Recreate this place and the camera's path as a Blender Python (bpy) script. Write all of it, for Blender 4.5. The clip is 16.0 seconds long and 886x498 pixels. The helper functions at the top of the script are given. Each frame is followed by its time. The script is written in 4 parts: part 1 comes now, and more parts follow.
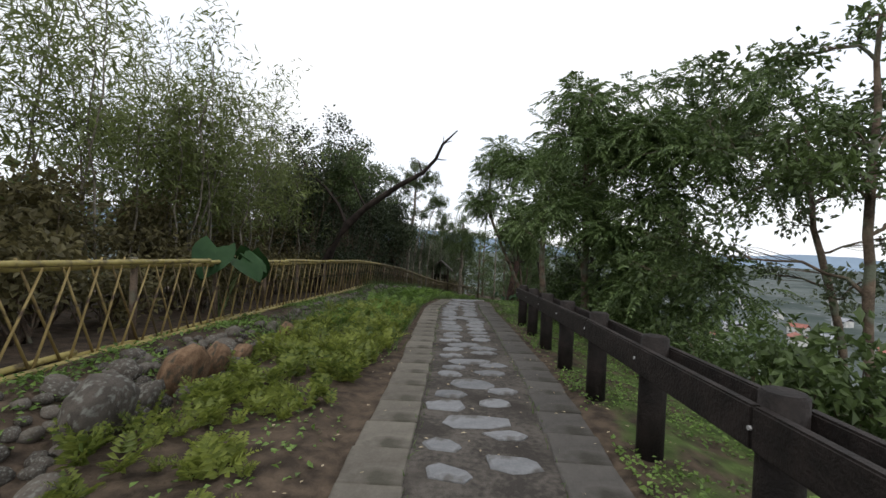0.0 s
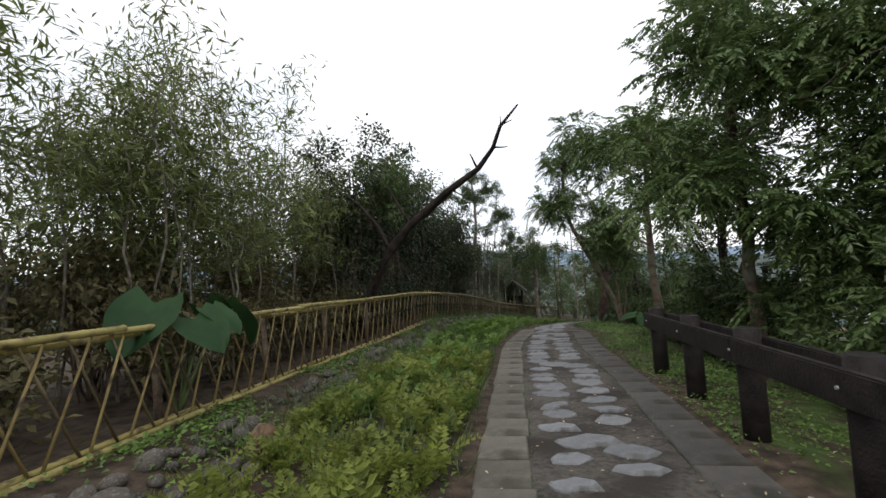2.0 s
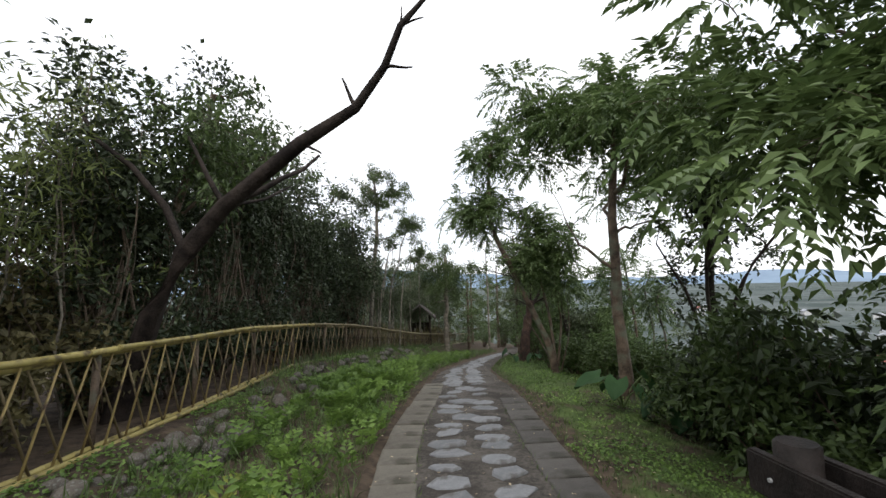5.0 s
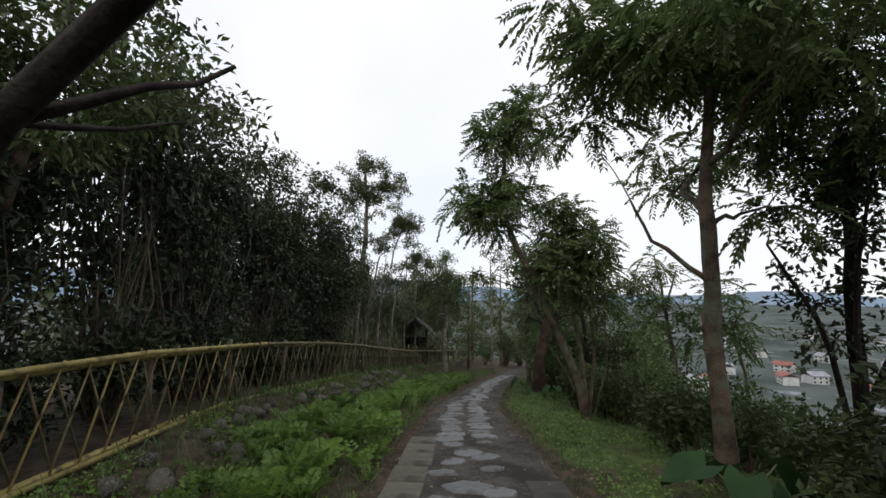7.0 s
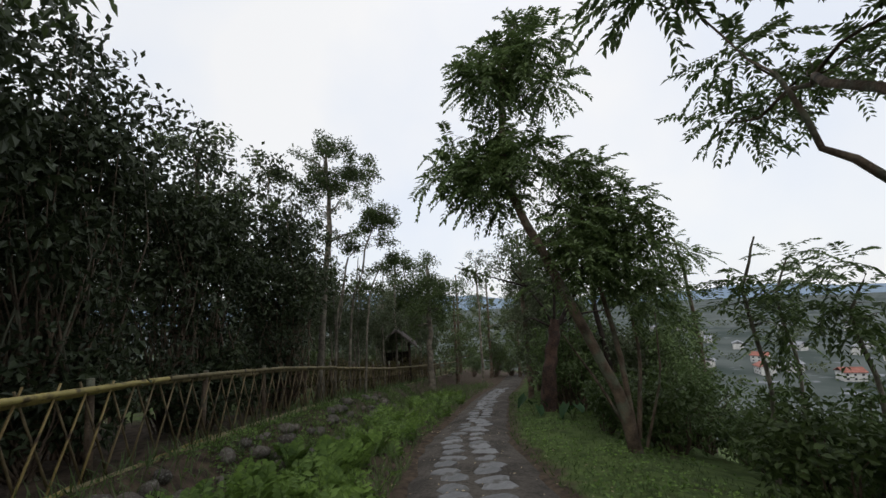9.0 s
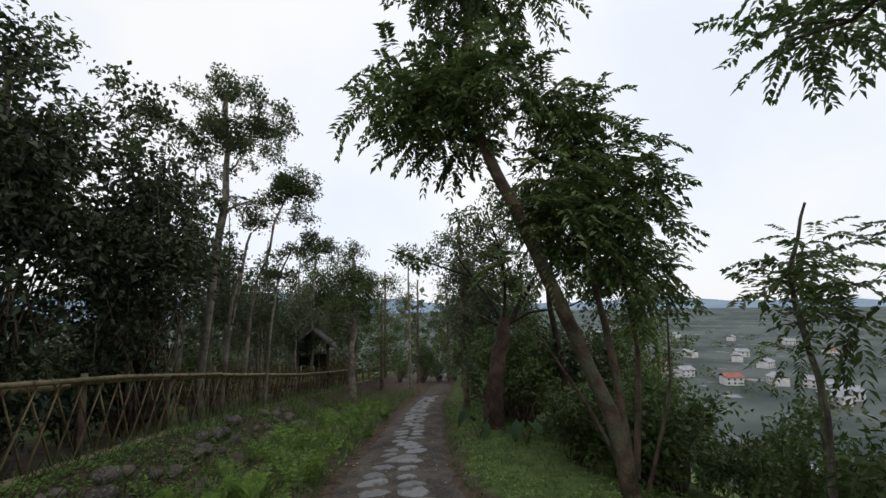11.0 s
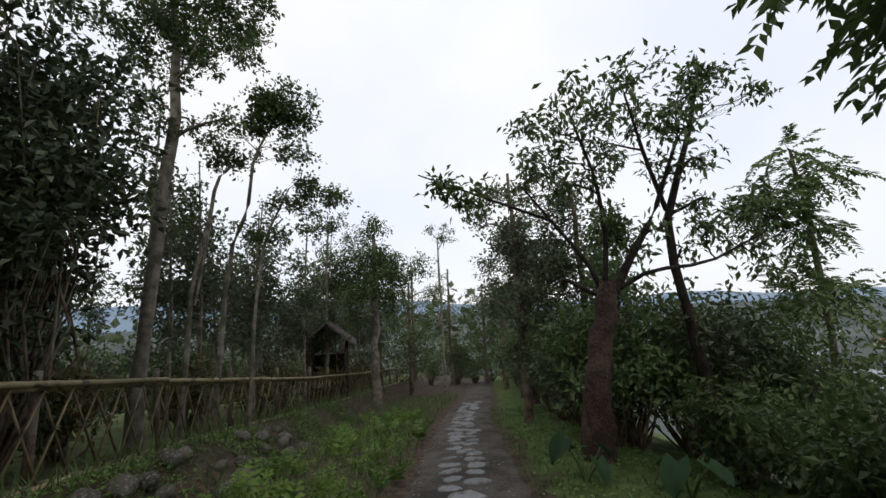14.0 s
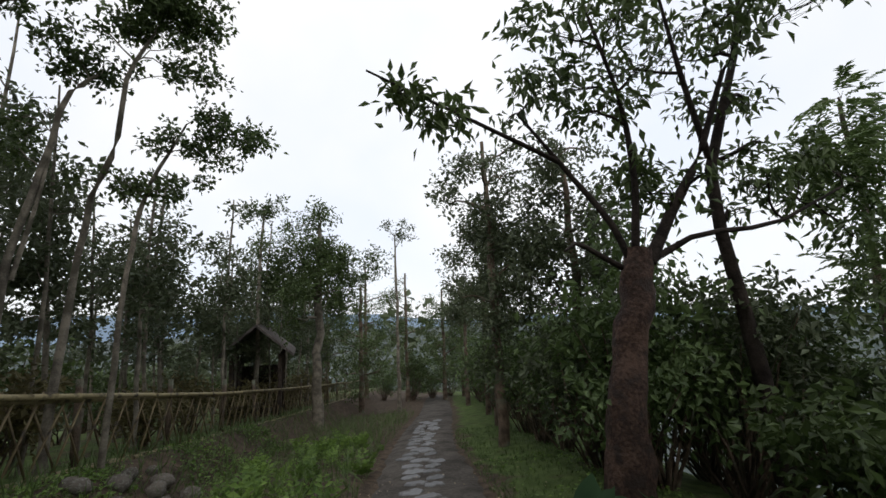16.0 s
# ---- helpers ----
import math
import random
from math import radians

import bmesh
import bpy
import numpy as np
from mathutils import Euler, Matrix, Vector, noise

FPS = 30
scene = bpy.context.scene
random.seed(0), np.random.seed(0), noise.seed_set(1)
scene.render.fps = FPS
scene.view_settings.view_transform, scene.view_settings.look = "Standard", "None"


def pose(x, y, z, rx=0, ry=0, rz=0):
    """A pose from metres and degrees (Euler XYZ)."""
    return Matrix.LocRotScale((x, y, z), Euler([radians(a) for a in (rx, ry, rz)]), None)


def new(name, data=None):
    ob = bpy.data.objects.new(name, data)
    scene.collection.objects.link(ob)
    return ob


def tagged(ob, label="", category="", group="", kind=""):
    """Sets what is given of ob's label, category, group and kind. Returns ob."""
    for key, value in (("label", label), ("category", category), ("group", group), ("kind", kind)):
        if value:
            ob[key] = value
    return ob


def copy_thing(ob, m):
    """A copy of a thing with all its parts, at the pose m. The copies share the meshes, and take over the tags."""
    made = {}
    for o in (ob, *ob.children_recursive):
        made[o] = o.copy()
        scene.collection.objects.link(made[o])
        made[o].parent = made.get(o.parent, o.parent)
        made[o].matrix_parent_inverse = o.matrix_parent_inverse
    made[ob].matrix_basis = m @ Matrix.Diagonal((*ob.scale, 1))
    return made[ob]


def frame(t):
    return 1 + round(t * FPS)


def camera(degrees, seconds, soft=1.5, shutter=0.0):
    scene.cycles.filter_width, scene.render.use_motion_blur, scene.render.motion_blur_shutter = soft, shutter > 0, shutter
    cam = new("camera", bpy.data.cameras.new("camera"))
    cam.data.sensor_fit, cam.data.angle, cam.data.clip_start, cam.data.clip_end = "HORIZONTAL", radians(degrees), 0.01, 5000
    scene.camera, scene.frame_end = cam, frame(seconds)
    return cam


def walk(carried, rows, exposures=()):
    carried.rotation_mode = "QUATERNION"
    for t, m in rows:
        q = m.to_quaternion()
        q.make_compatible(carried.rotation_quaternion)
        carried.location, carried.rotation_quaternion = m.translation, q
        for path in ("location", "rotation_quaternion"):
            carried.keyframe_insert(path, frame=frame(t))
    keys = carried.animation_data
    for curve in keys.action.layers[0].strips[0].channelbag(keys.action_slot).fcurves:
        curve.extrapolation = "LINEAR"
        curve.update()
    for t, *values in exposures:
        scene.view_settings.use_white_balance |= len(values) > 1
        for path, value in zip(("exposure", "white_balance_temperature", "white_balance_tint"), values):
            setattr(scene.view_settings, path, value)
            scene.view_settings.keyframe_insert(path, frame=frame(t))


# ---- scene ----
cam = camera(92.5, 16.0)
METRES, EYE, TILT, LEAN, TURN = 20.0, 1.5, -1.0, -2.5, 0.0
ROWS = [
    (0.0, 0.0, 0.0, 0.0, 0.0, 0.0, -0.0),
    (0.5, 0.0023, 0.0378, -0.0012, 3.71, 1.56, 0.94),
    (1.0, -0.0023, 0.0769, -0.0014, 11.56, 4.76, 4.85),
    (1.5, -0.0026, 0.1114, -0.0019, 8.16, 3.1, 5.44),
    (2.0, -0.0061, 0.15, -0.0015, 9.23, 3.65, 6.4),
    (2.5, -0.0032, 0.1833, -0.0013, 2.79, 0.98, 6.99),
    (3.0, -0.0037, 0.2202, 0.0009, 1.15, 1.65, 5.53),
    (3.5, -0.0004, 0.2541, 0.0, -3.4, 0.97, 4.17),
    (4.0, -0.0004, 0.2916, 0.0022, -1.73, 2.91, 3.89),
    (6.5, 0.009, 0.4622, 0.0036, -4.9, 5.84, 4.37),
    (7.0, 0.01, 0.4944, 0.0038, -2.87, 6.63, 2.19),
    (7.5, 0.0074, 0.5219, -0.0008, -2.2, 7.52, 2.94),
    (8.0, 0.0097, 0.5554, -0.0014, -2.8, 6.74, 4.15),
    (10.5, 0.0156, 0.6974, -0.0139, -12.57, 10.15, 4.62),
    (11.0, 0.0212, 0.7242, -0.0157, -15.12, 7.62, 3.84),
    (11.5, 0.0243, 0.7504, -0.0193, -13.87, 8.7, 3.02),
    (12.0, 0.03, 0.7783, -0.0228, -14.54, 9.34, 2.64),
    (12.5, 0.0313, 0.8062, -0.0284, -12.07, 11.29, 4.11),
    (13.0, 0.0362, 0.8333, -0.0318, -12.73, 9.72, 5.76),
    (13.5, 0.0344, 0.8642, -0.0361, -10.17, 8.52, 8.3),
    (14.0, 0.0368, 0.8918, -0.0401, -11.7, 8.06, 5.4),
    (14.5, 0.0378, 0.919, -0.0433, -8.95, 10.32, 3.42),
    (15.0, 0.0449, 0.9413, -0.0486, -10.0, 10.31, 5.65),
    (15.5, 0.0488, 0.9656, -0.0503, -13.39, 8.78, 5.55),
    (16.0, 0.0554, 0.9891, -0.0565, -17.56, 9.37, 4.93),
]
walk(cam, [(t, pose(0, 0, EYE, TILT, LEAN, TURN) @ pose(METRES * x, METRES * y, METRES * z, 90 + pitch, roll, yaw)) for t, x, y, z, yaw, pitch, roll in ROWS],
     [(0.0, 0.2), (0.6, 0.38), (1.5, 0.2), (2.5, 0.3), (3.4, 0.5), (4.2, 0.8), (6.3, 0.05), (7.0, -0.05), (8.0, -0.2), (10.5, -0.15), (12.0, -0.05), (13.5, -0.1), (16.0, -0.05)])

# ---- world and sun: overcast sky, soft sun ----
world = bpy.data.worlds.new("sky")
scene.world = world
world.use_nodes = True
wt = world.node_tree
wt.nodes.clear()
w_out = wt.nodes.new("ShaderNodeOutputWorld")
w_bg = wt.nodes.new("ShaderNodeBackground")
w_bg.inputs["Strength"].default_value = 0.12
w_sky = wt.nodes.new("ShaderNodeTexSky")
w_sky.sky_type = "NISHITA"
w_sky.sun_disc = False
w_sky.sun_elevation, w_sky.sun_rotation = radians(50), radians(20)
w_co = wt.nodes.new("ShaderNodeTexCoord")
w_no = wt.nodes.new("ShaderNodeTexNoise")
w_no.inputs["Scale"].default_value = 2.2
w_no.inputs["Detail"].default_value = 4
w_ramp = wt.nodes.new("ShaderNodeValToRGB")
w_ramp.color_ramp.elements[0].position, w_ramp.color_ramp.elements[0].color = 0.36, (0.86, 0.91, 1.0, 1)
w_ramp.color_ramp.elements[1].position, w_ramp.color_ramp.elements[1].color = 0.62, (1.0, 1.0, 1.0, 1)
w_gain = wt.nodes.new("ShaderNodeVectorMath")
w_gain.operation = "SCALE"
w_gain.inputs["Scale"].default_value = 9.2
w_mix = wt.nodes.new("ShaderNodeMixRGB")
w_mix.inputs["Fac"].default_value = 0.9
wt.links.new(w_co.outputs["Generated"], w_no.inputs["Vector"])
wt.links.new(w_no.outputs["Fac"], w_ramp.inputs["Fac"])
wt.links.new(w_ramp.outputs["Color"], w_gain.inputs[0])
wt.links.new(w_sky.outputs["Color"], w_mix.inputs["Color1"])
wt.links.new(w_gain.outputs["Vector"], w_mix.inputs["Color2"])
wt.links.new(w_mix.outputs["Color"], w_bg.inputs["Color"])
wt.links.new(w_bg.outputs["Background"], w_out.inputs["Surface"])

sun_data = bpy.data.lights.new("sun", "SUN")
sun_data.energy, sun_data.angle, sun_data.color = 1.0, radians(25), (1.0, 0.97, 0.92)
sun = new("sun", sun_data)
sun.rotation_euler = (radians(40), 0, radians(-20))


# ---- materials ----
def material(name, dark, light, scale=6.0, rough=0.8, bump=0.3, bump_scale=None, fine=0.35, tint=False, thin=0.0, stain=None, stain_scale=1.2, per_object=0.0, spec=0.3):
    m = bpy.data.materials.new(name)
    m.use_nodes = True
    nt = m.node_tree
    n, link = nt.nodes, nt.links.new
    bs = n["Principled BSDF"]
    out = n["Material Output"]
    bs.inputs["Roughness"].default_value = rough
    bs.inputs["Specular IOR Level"].default_value = spec
    co = n.new("ShaderNodeTexCoord")
    big = n.new("ShaderNodeTexNoise")
    big.inputs["Scale"].default_value, big.inputs["Detail"].default_value = scale, 5
    sm = n.new("ShaderNodeTexNoise")
    sm.inputs["Scale"].default_value, sm.inputs["Detail"].default_value = scale * 9, 3
    for t in (big, sm):
        link(co.outputs["Object"], t.inputs["Vector"])
    f = n.new("ShaderNodeMath")
    f.operation = "MULTIPLY_ADD"
    link(sm.outputs["Fac"], f.inputs[0])
    f.inputs[1].default_value = fine
    link(big.outputs["Fac"], f.inputs[2])
    last = f.outputs[0]
    lo, hi = 0.35 + fine * 0.5, 0.65 + fine * 0.5
    if tint:
        at = n.new("ShaderNodeAttribute")
        at.attribute_name = "tint"
        g = n.new("ShaderNodeMath")
        g.operation = "MULTIPLY_ADD"
        link(at.outputs["Fac"], g.inputs[0])
        g.inputs[1].default_value = 0.45
        link(last, g.inputs[2])
        last = g.outputs[0]
        lo, hi = lo + 0.05, hi + 0.4
    if per_object:
        ob = n.new("ShaderNodeObjectInfo")
        g = n.new("ShaderNodeMath")
        g.operation = "MULTIPLY_ADD"
        link(ob.outputs["Random"], g.inputs[0])
        g.inputs[1].default_value = per_object
        link(last, g.inputs[2])
        last = g.outputs[0]
        hi += per_object
    mr = n.new("ShaderNodeMapRange")
    mr.inputs["From Min"].default_value, mr.inputs["From Max"].default_value = lo, hi
    link(last, mr.inputs["Value"])
    mx = n.new("ShaderNodeMixRGB")
    mx.inputs["Color1"].default_value, mx.inputs["Color2"].default_value = (*dark, 1), (*light, 1)
    link(mr.outputs["Result"], mx.inputs["Fac"])
    col = mx.outputs["Color"]
    if stain:
        sn = n.new("ShaderNodeTexNoise")
        sn.inputs["Scale"].default_value, sn.inputs["Detail"].default_value = stain_scale, 6
        link(co.outputs["Object"], sn.inputs["Vector"])
        sr = n.new("ShaderNodeMapRange")
        sr.inputs["From Min"].default_value, sr.inputs["From Max"].default_value = 0.52, 0.64
        link(sn.outputs["Fac"], sr.inputs["Value"])
        sx = n.new("ShaderNodeMixRGB")
        sx.inputs["Color2"].default_value = (*stain, 1)
        link(sr.outputs["Result"], sx.inputs["Fac"])
        link(col, sx.inputs["Color1"])
        col = sx.outputs["Color"]
    link(col, bs.inputs["Base Color"])
    if bump:
        bn = n.new("ShaderNodeTexNoise")
        bn.inputs["Scale"].default_value, bn.inputs["Detail"].default_value = bump_scale or scale * 6, 5
        link(co.outputs["Object"], bn.inputs["Vector"])
        bp = n.new("ShaderNodeBump")
        bp.inputs["Strength"].default_value, bp.inputs["Distance"].default_value = bump, 0.02
        link(bn.outputs["Fac"], bp.inputs["Height"])
        link(bp.outputs["Normal"], bs.inputs["Normal"])
    if thin:
        tr = n.new("ShaderNodeBsdfTranslucent")
        link(col, tr.inputs["Color"])
        ms = n.new("ShaderNodeMixShader")
        ms.inputs["Fac"].default_value = thin
        link(bs.outputs["BSDF"], ms.inputs[1])
        link(tr.outputs["BSDF"], ms.inputs[2])
        link(ms.outputs["Shader"], out.inputs["Surface"])
    return m


def leaf_material(name, dark, light, rough=0.5, thin=0.3, spec=0.4):
    return material(name, dark, light, scale=1.1, rough=rough, bump=0, fine=0.25, tint=True, thin=thin, spec=spec)


M_LEAF_DEEP = leaf_material("leaf_deep_green", (0.032, 0.053, 0.015), (0.10, 0.145, 0.044))
M_LEAF_PINNATE = leaf_material("leaf_feathery_green", (0.045, 0.08, 0.022), (0.17, 0.235, 0.085), rough=0.45)
M_LEAF_BAMBOO = leaf_material("leaf_bamboo", (0.075, 0.095, 0.028), (0.19, 0.23, 0.07), thin=0.42)
# dark green lowered further, so the leaves carry the shade inside dense foliage
M_LEAF_BUSH = leaf_material("leaf_bush_shade_dark", (0.018, 0.028, 0.011), (0.055, 0.075, 0.032), rough=0.55, thin=0.15)
M_LEAF_UNDER = leaf_material("leaf_undergrowth", (0.066, 0.058, 0.026), (0.19, 0.165, 0.07), rough=0.6)
M_LEAF_GREY = leaf_material("leaf_grey_green", (0.045, 0.062, 0.028), (0.115, 0.14, 0.075))
M_LEAF_LIGHT = leaf_material("leaf_light_green", (0.06, 0.10, 0.03), (0.14, 0.20, 0.07))
M_FERN = leaf_material("fern_green", (0.055, 0.085, 0.016), (0.27, 0.31, 0.065), thin=0.35)
M_COVER = leaf_material("ground_cover_green", (0.055, 0.105, 0.022), (0.19, 0.30, 0.065))
M_GRASS = leaf_material("grass_blade", (0.045, 0.08, 0.02), (0.12, 0.17, 0.06))
M_TARO = leaf_material("broad_leaf_glossy", (0.012, 0.038, 0.012), (0.04, 0.09, 0.03), rough=0.6, spec=0.2, thin=0.2)
M_LITTER = leaf_material("dry_leaf", (0.16, 0.11, 0.06), (0.5, 0.42, 0.28), thin=0.1)
M_BARK = material("bark_brown", (0.05, 0.035, 0.025), (0.17, 0.125, 0.09), scale=5, bump=0.9, bump_scale=26, stain=(0.13, 0.14, 0.10), stain_scale=3)
M_BARK_RED = material("bark_reddish", (0.03, 0.017, 0.013), (0.105, 0.062, 0.046), scale=4, bump=1.0, bump_scale=22, stain=(0.035, 0.024, 0.02), stain_scale=6, fine=0.7)
M_BARK_PALE = material("bark_pale", (0.09, 0.078, 0.062), (0.25, 0.22, 0.175), scale=7, bump=0.6, bump_scale=30, stain=(0.09, 0.08, 0.06), stain_scale=5)
M_BARK_DEAD = material("dead_wood", (0.014, 0.011, 0.010), (0.042, 0.033, 0.028), scale=5, bump=0.9, bump_scale=24, spec=0.1)
M_BAMBOO = material("bamboo_pole", (0.17, 0.135, 0.035), (0.42, 0.35, 0.13), scale=3, rough=0.42, bump=0.15, per_object=0.3, stain=(0.10, 0.075, 0.04), stain_scale=7)
M_NODE = material("bamboo_node", (0.09, 0.07, 0.03), (0.22, 0.18, 0.09), scale=8, rough=0.6)
M_STICK = material("bamboo_stick", (0.12, 0.08, 0.028), (0.38, 0.29, 0.12), scale=3, rough=0.55, bump=0.2, per_object=0.45, stain=(0.07, 0.045, 0.03), stain_scale=6)
# browner weathered bamboo, also darkened for the shade on the fence's far stretch
M_STICK_OLD_SHADE = material("weathered_shaded_bamboo_stick", (0.065, 0.048, 0.026), (0.25, 0.195, 0.105), scale=3, rough=0.7, bump=0.2, per_object=0.4, stain=(0.04, 0.03, 0.022), stain_scale=6)
M_CANE_OLD_SHADE = material("weathered_shaded_bamboo_pole", (0.10, 0.082, 0.042), (0.31, 0.26, 0.14), scale=3, rough=0.6, bump=0.15, per_object=0.3, stain=(0.05, 0.04, 0.028), stain_scale=7)
M_RAIL = material("dark_brown_timber", (0.009, 0.007, 0.006), (0.024, 0.018, 0.016), scale=7, rough=0.7, bump=0.5, bump_scale=50, spec=0.25)
M_BOLT = material("steel_bolt", (0.2, 0.2, 0.2), (0.4, 0.4, 0.4), rough=0.4, bump=0)
M_SLAB = material("concrete_paver", (0.085, 0.075, 0.062), (0.17, 0.155, 0.13), scale=4, rough=0.9, bump=0.35, bump_scale=60, per_object=0.3, stain=(0.06, 0.055, 0.042), stain_scale=2.5)
M_SLAB_DARK = material("damp_dark_paver", (0.05, 0.046, 0.042), (0.105, 0.097, 0.088), scale=4, rough=0.85, bump=0.35, bump_scale=60, per_object=0.3, stain=(0.04, 0.037, 0.03), stain_scale=2.5)
M_FLAG = material("slate_flagstone", (0.115, 0.118, 0.123), (0.24, 0.245, 0.255), scale=5, rough=0.75, bump=0.5, bump_scale=30, per_object=0.35, stain=(0.10, 0.095, 0.09), stain_scale=4)
M_PATH = material("packed_earth_gravel", (0.045, 0.039, 0.034), (0.105, 0.093, 0.08), scale=2.5, rough=0.95, bump=0.9, bump_scale=70, fine=0.8, stain=(0.038, 0.032, 0.027), stain_scale=1.4)
M_COBBLE = material("river_cobble", (0.028, 0.024, 0.021), (0.14, 0.12, 0.10), scale=6, rough=0.85, bump=0.5, bump_scale=35, per_object=0.6, stain=(0.17, 0.17, 0.15), stain_scale=9)
M_COBBLE_BROWN = material("brown_boulder", (0.10, 0.058, 0.033), (0.22, 0.14, 0.085), scale=5, rough=0.9, bump=0.5, bump_scale=30, stain=(0.06, 0.05, 0.035), stain_scale=4)


def ground_material():
    m = bpy.data.materials.new("ground_soil_and_grass")
    m.use_nodes = True
    n, link = m.node_tree.nodes, m.node_tree.links.new
    bs = n["Principled BSDF"]
    bs.inputs["Roughness"].default_value = 0.95
    bs.inputs["Specular IOR Level"].default_value = 0.15
    co = n.new("ShaderNodeTexCoord")

    def noise_at(scale, detail=5):
        t = n.new("ShaderNodeTexNoise")
        t.inputs["Scale"].default_value, t.inputs["Detail"].default_value = scale, detail
        link(co.outputs["Object"], t.inputs["Vector"])
        return t.outputs["Fac"]

    def mix(a, b, fac, lo=0.0, hi=1.0):
        r = n.new("ShaderNodeMapRange")
        r.inputs["From Min"].default_value, r.inputs["From Max"].default_value = lo, hi
        link(fac, r.inputs["Value"])
        x = n.new("ShaderNodeMixRGB")
        link(r.outputs["Result"], x.inputs["Fac"])
        for slot, v in (("Color1", a), ("Color2", b)):
            if isinstance(v, tuple):
                x.inputs[slot].default_value = (*v, 1)
            else:
                link(v, x.inputs[slot])
        return x.outputs["Color"]

    soil = mix((0.038, 0.029, 0.022), (0.105, 0.078, 0.056), noise_at(7, 8), 0.35, 0.68)
    grass = mix((0.045, 0.07, 0.02), (0.10, 0.14, 0.045), noise_at(5, 8), 0.35, 0.65)
    at = n.new("ShaderNodeAttribute")
    at.attribute_name = "grass"
    ad = n.new("ShaderNodeMath")
    ad.operation = "MULTIPLY_ADD"
    link(noise_at(2.2, 6), ad.inputs[0])
    ad.inputs[1].default_value = 1.6
    link(at.outputs["Fac"], ad.inputs[2])
    near = mix(soil, grass, ad.outputs[0], 1.15, 1.45)
    # field and town patches, greyed because valley haze is mixed into their colours
    hazy_fields = mix((0.04, 0.056, 0.05), (0.095, 0.11, 0.105), noise_at(0.012, 6), 0.4, 0.6)
    hazy_town = mix(hazy_fields, (0.24, 0.25, 0.28), noise_at(0.05, 9), 0.6, 0.72)
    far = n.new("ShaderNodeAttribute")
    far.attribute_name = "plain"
    link(mix(near, hazy_town, far.outputs["Fac"]), bs.inputs["Base Color"])
    bp = n.new("ShaderNodeBump")
    bp.inputs["Strength"].default_value, bp.inputs["Distance"].default_value = 0.8, 0.03
    link(noise_at(28, 6), bp.inputs["Height"])
    fade = n.new("ShaderNodeMath")
    fade.operation = "SUBTRACT"
    fade.inputs[0].default_value = 0.8
    link(far.outputs["Fac"], fade.inputs[1])
    link(fade.outputs[0], bp.inputs["Strength"])
    link(bp.outputs["Normal"], bs.inputs["Normal"])
    return m


M_GROUND = ground_material()
# aerial haze is put into the hills' blue base colour
M_HILL = material("far_hill_haze", (0.16, 0.22, 0.30), (0.20, 0.27, 0.35), scale=0.004, bump=0)


# ---- plan: the path's edges, the fence line and the ground's height ----
GY, GZ = (-30, 0, 4, 9, 12, 15.7, 18, 21, 24, 28, 34, 45, 70, 260, 4000), (0.3, 0.05, -0.03, -0.25, -0.42, -0.66, -0.98, -1.36, -1.75, -2.35, -3.2, -4.6, -8, -60, -60)
EY = (-30, 0, 2.6, 4.6, 8, 12, 13.4, 15.4, 18, 20, 22, 24, 26, 28, 31, 36, 42, 50)
EL = (-0.7, -0.62, -0.6, -0.52, -0.48, -0.46, -0.33, -0.05, 0.25, 0.5, 1.05, 1.6, 2.1, 2.6, 3.5, 5.2, 7.0, 9.5)
ER = (1.15, 1.2, 1.25, 1.4, 1.5, 1.55, 1.66, 1.78, 1.9, 2.05, 2.5, 2.98, 3.5, 3.95, 4.9, 6.6, 8.4, 11)
FY = (-30, 0, 6, 10, 14, 17.5, 21, 25, 30, 34, 42, 60)
FX = (-3.6, -3.45, -3.4, -3.35, -3.1, -2.75, -2.15, -1.4, -0.15, 0.9, 3.2, 8.0)


def base_z(y):
    return np.interp(y, GY, GZ)


def left_edge(y):
    return np.interp(y, EY, EL)


def right_edge(y):
    return np.interp(y, EY, ER)


def fence_x(y):
    return np.interp(y, FY, FX)


def fence_top(y):
    return np.interp(y, (0, 9, 12, 14.6, 17, 21, 25, 28), (0.93, 0.92, 0.96, 1.02, 1.14, 1.19, 1.12, 1.05))


def fence_foot(y):
    return np.interp(y, (0, 5, 9, 14.7, 17, 22, 26), (0.03, -0.04, -0.08, -0.04, 0.19, 0.26, 0.26))


def smooth(a, b, v):
    t = np.clip((v - a) / (b - a), 0, 1)
    return t * t * (3 - 2 * t)


def ground_z(x, y):
    """Height of the ground: a level path, a bank on one side, a falling slope on the other."""
    x, y = np.asarray(x, float), np.asarray(y, float)
    b = base_z(y)
    f, r = fence_x(y), right_edge(y)
    z = b + (0.25 + fence_foot(y)) * smooth(f + 1.15, f + 0.35, x) + 0.05 * smooth(left_edge(y) - 0.05, left_edge(y) - 0.5, x)
    out = f - x
    z = z - 0.04 * np.clip(out - 3, 0, 12) - 0.10 * np.clip(out - 15, 0, 60) - 0.35 * np.clip(out - 75, 0, None)
    off = x - r
    keep = 0.45 + 0.9 * smooth(11, 14, y)
    z = z - 0.22 * np.clip(off - keep, 0, 2.0) - 0.48 * np.clip(off - keep - 2.0, 0, None)
    side = smooth(0.2, 0.6, off) + smooth(0.1, 0.5, left_edge(y) - x)
    z = z + side * 0.03 * (np.sin(x * 5.1 + y * 2.3) * np.sin(y * 4.2 - x * 1.7))
    return np.maximum(z, -60.0 + 0.004 * np.sin(x) * 0)


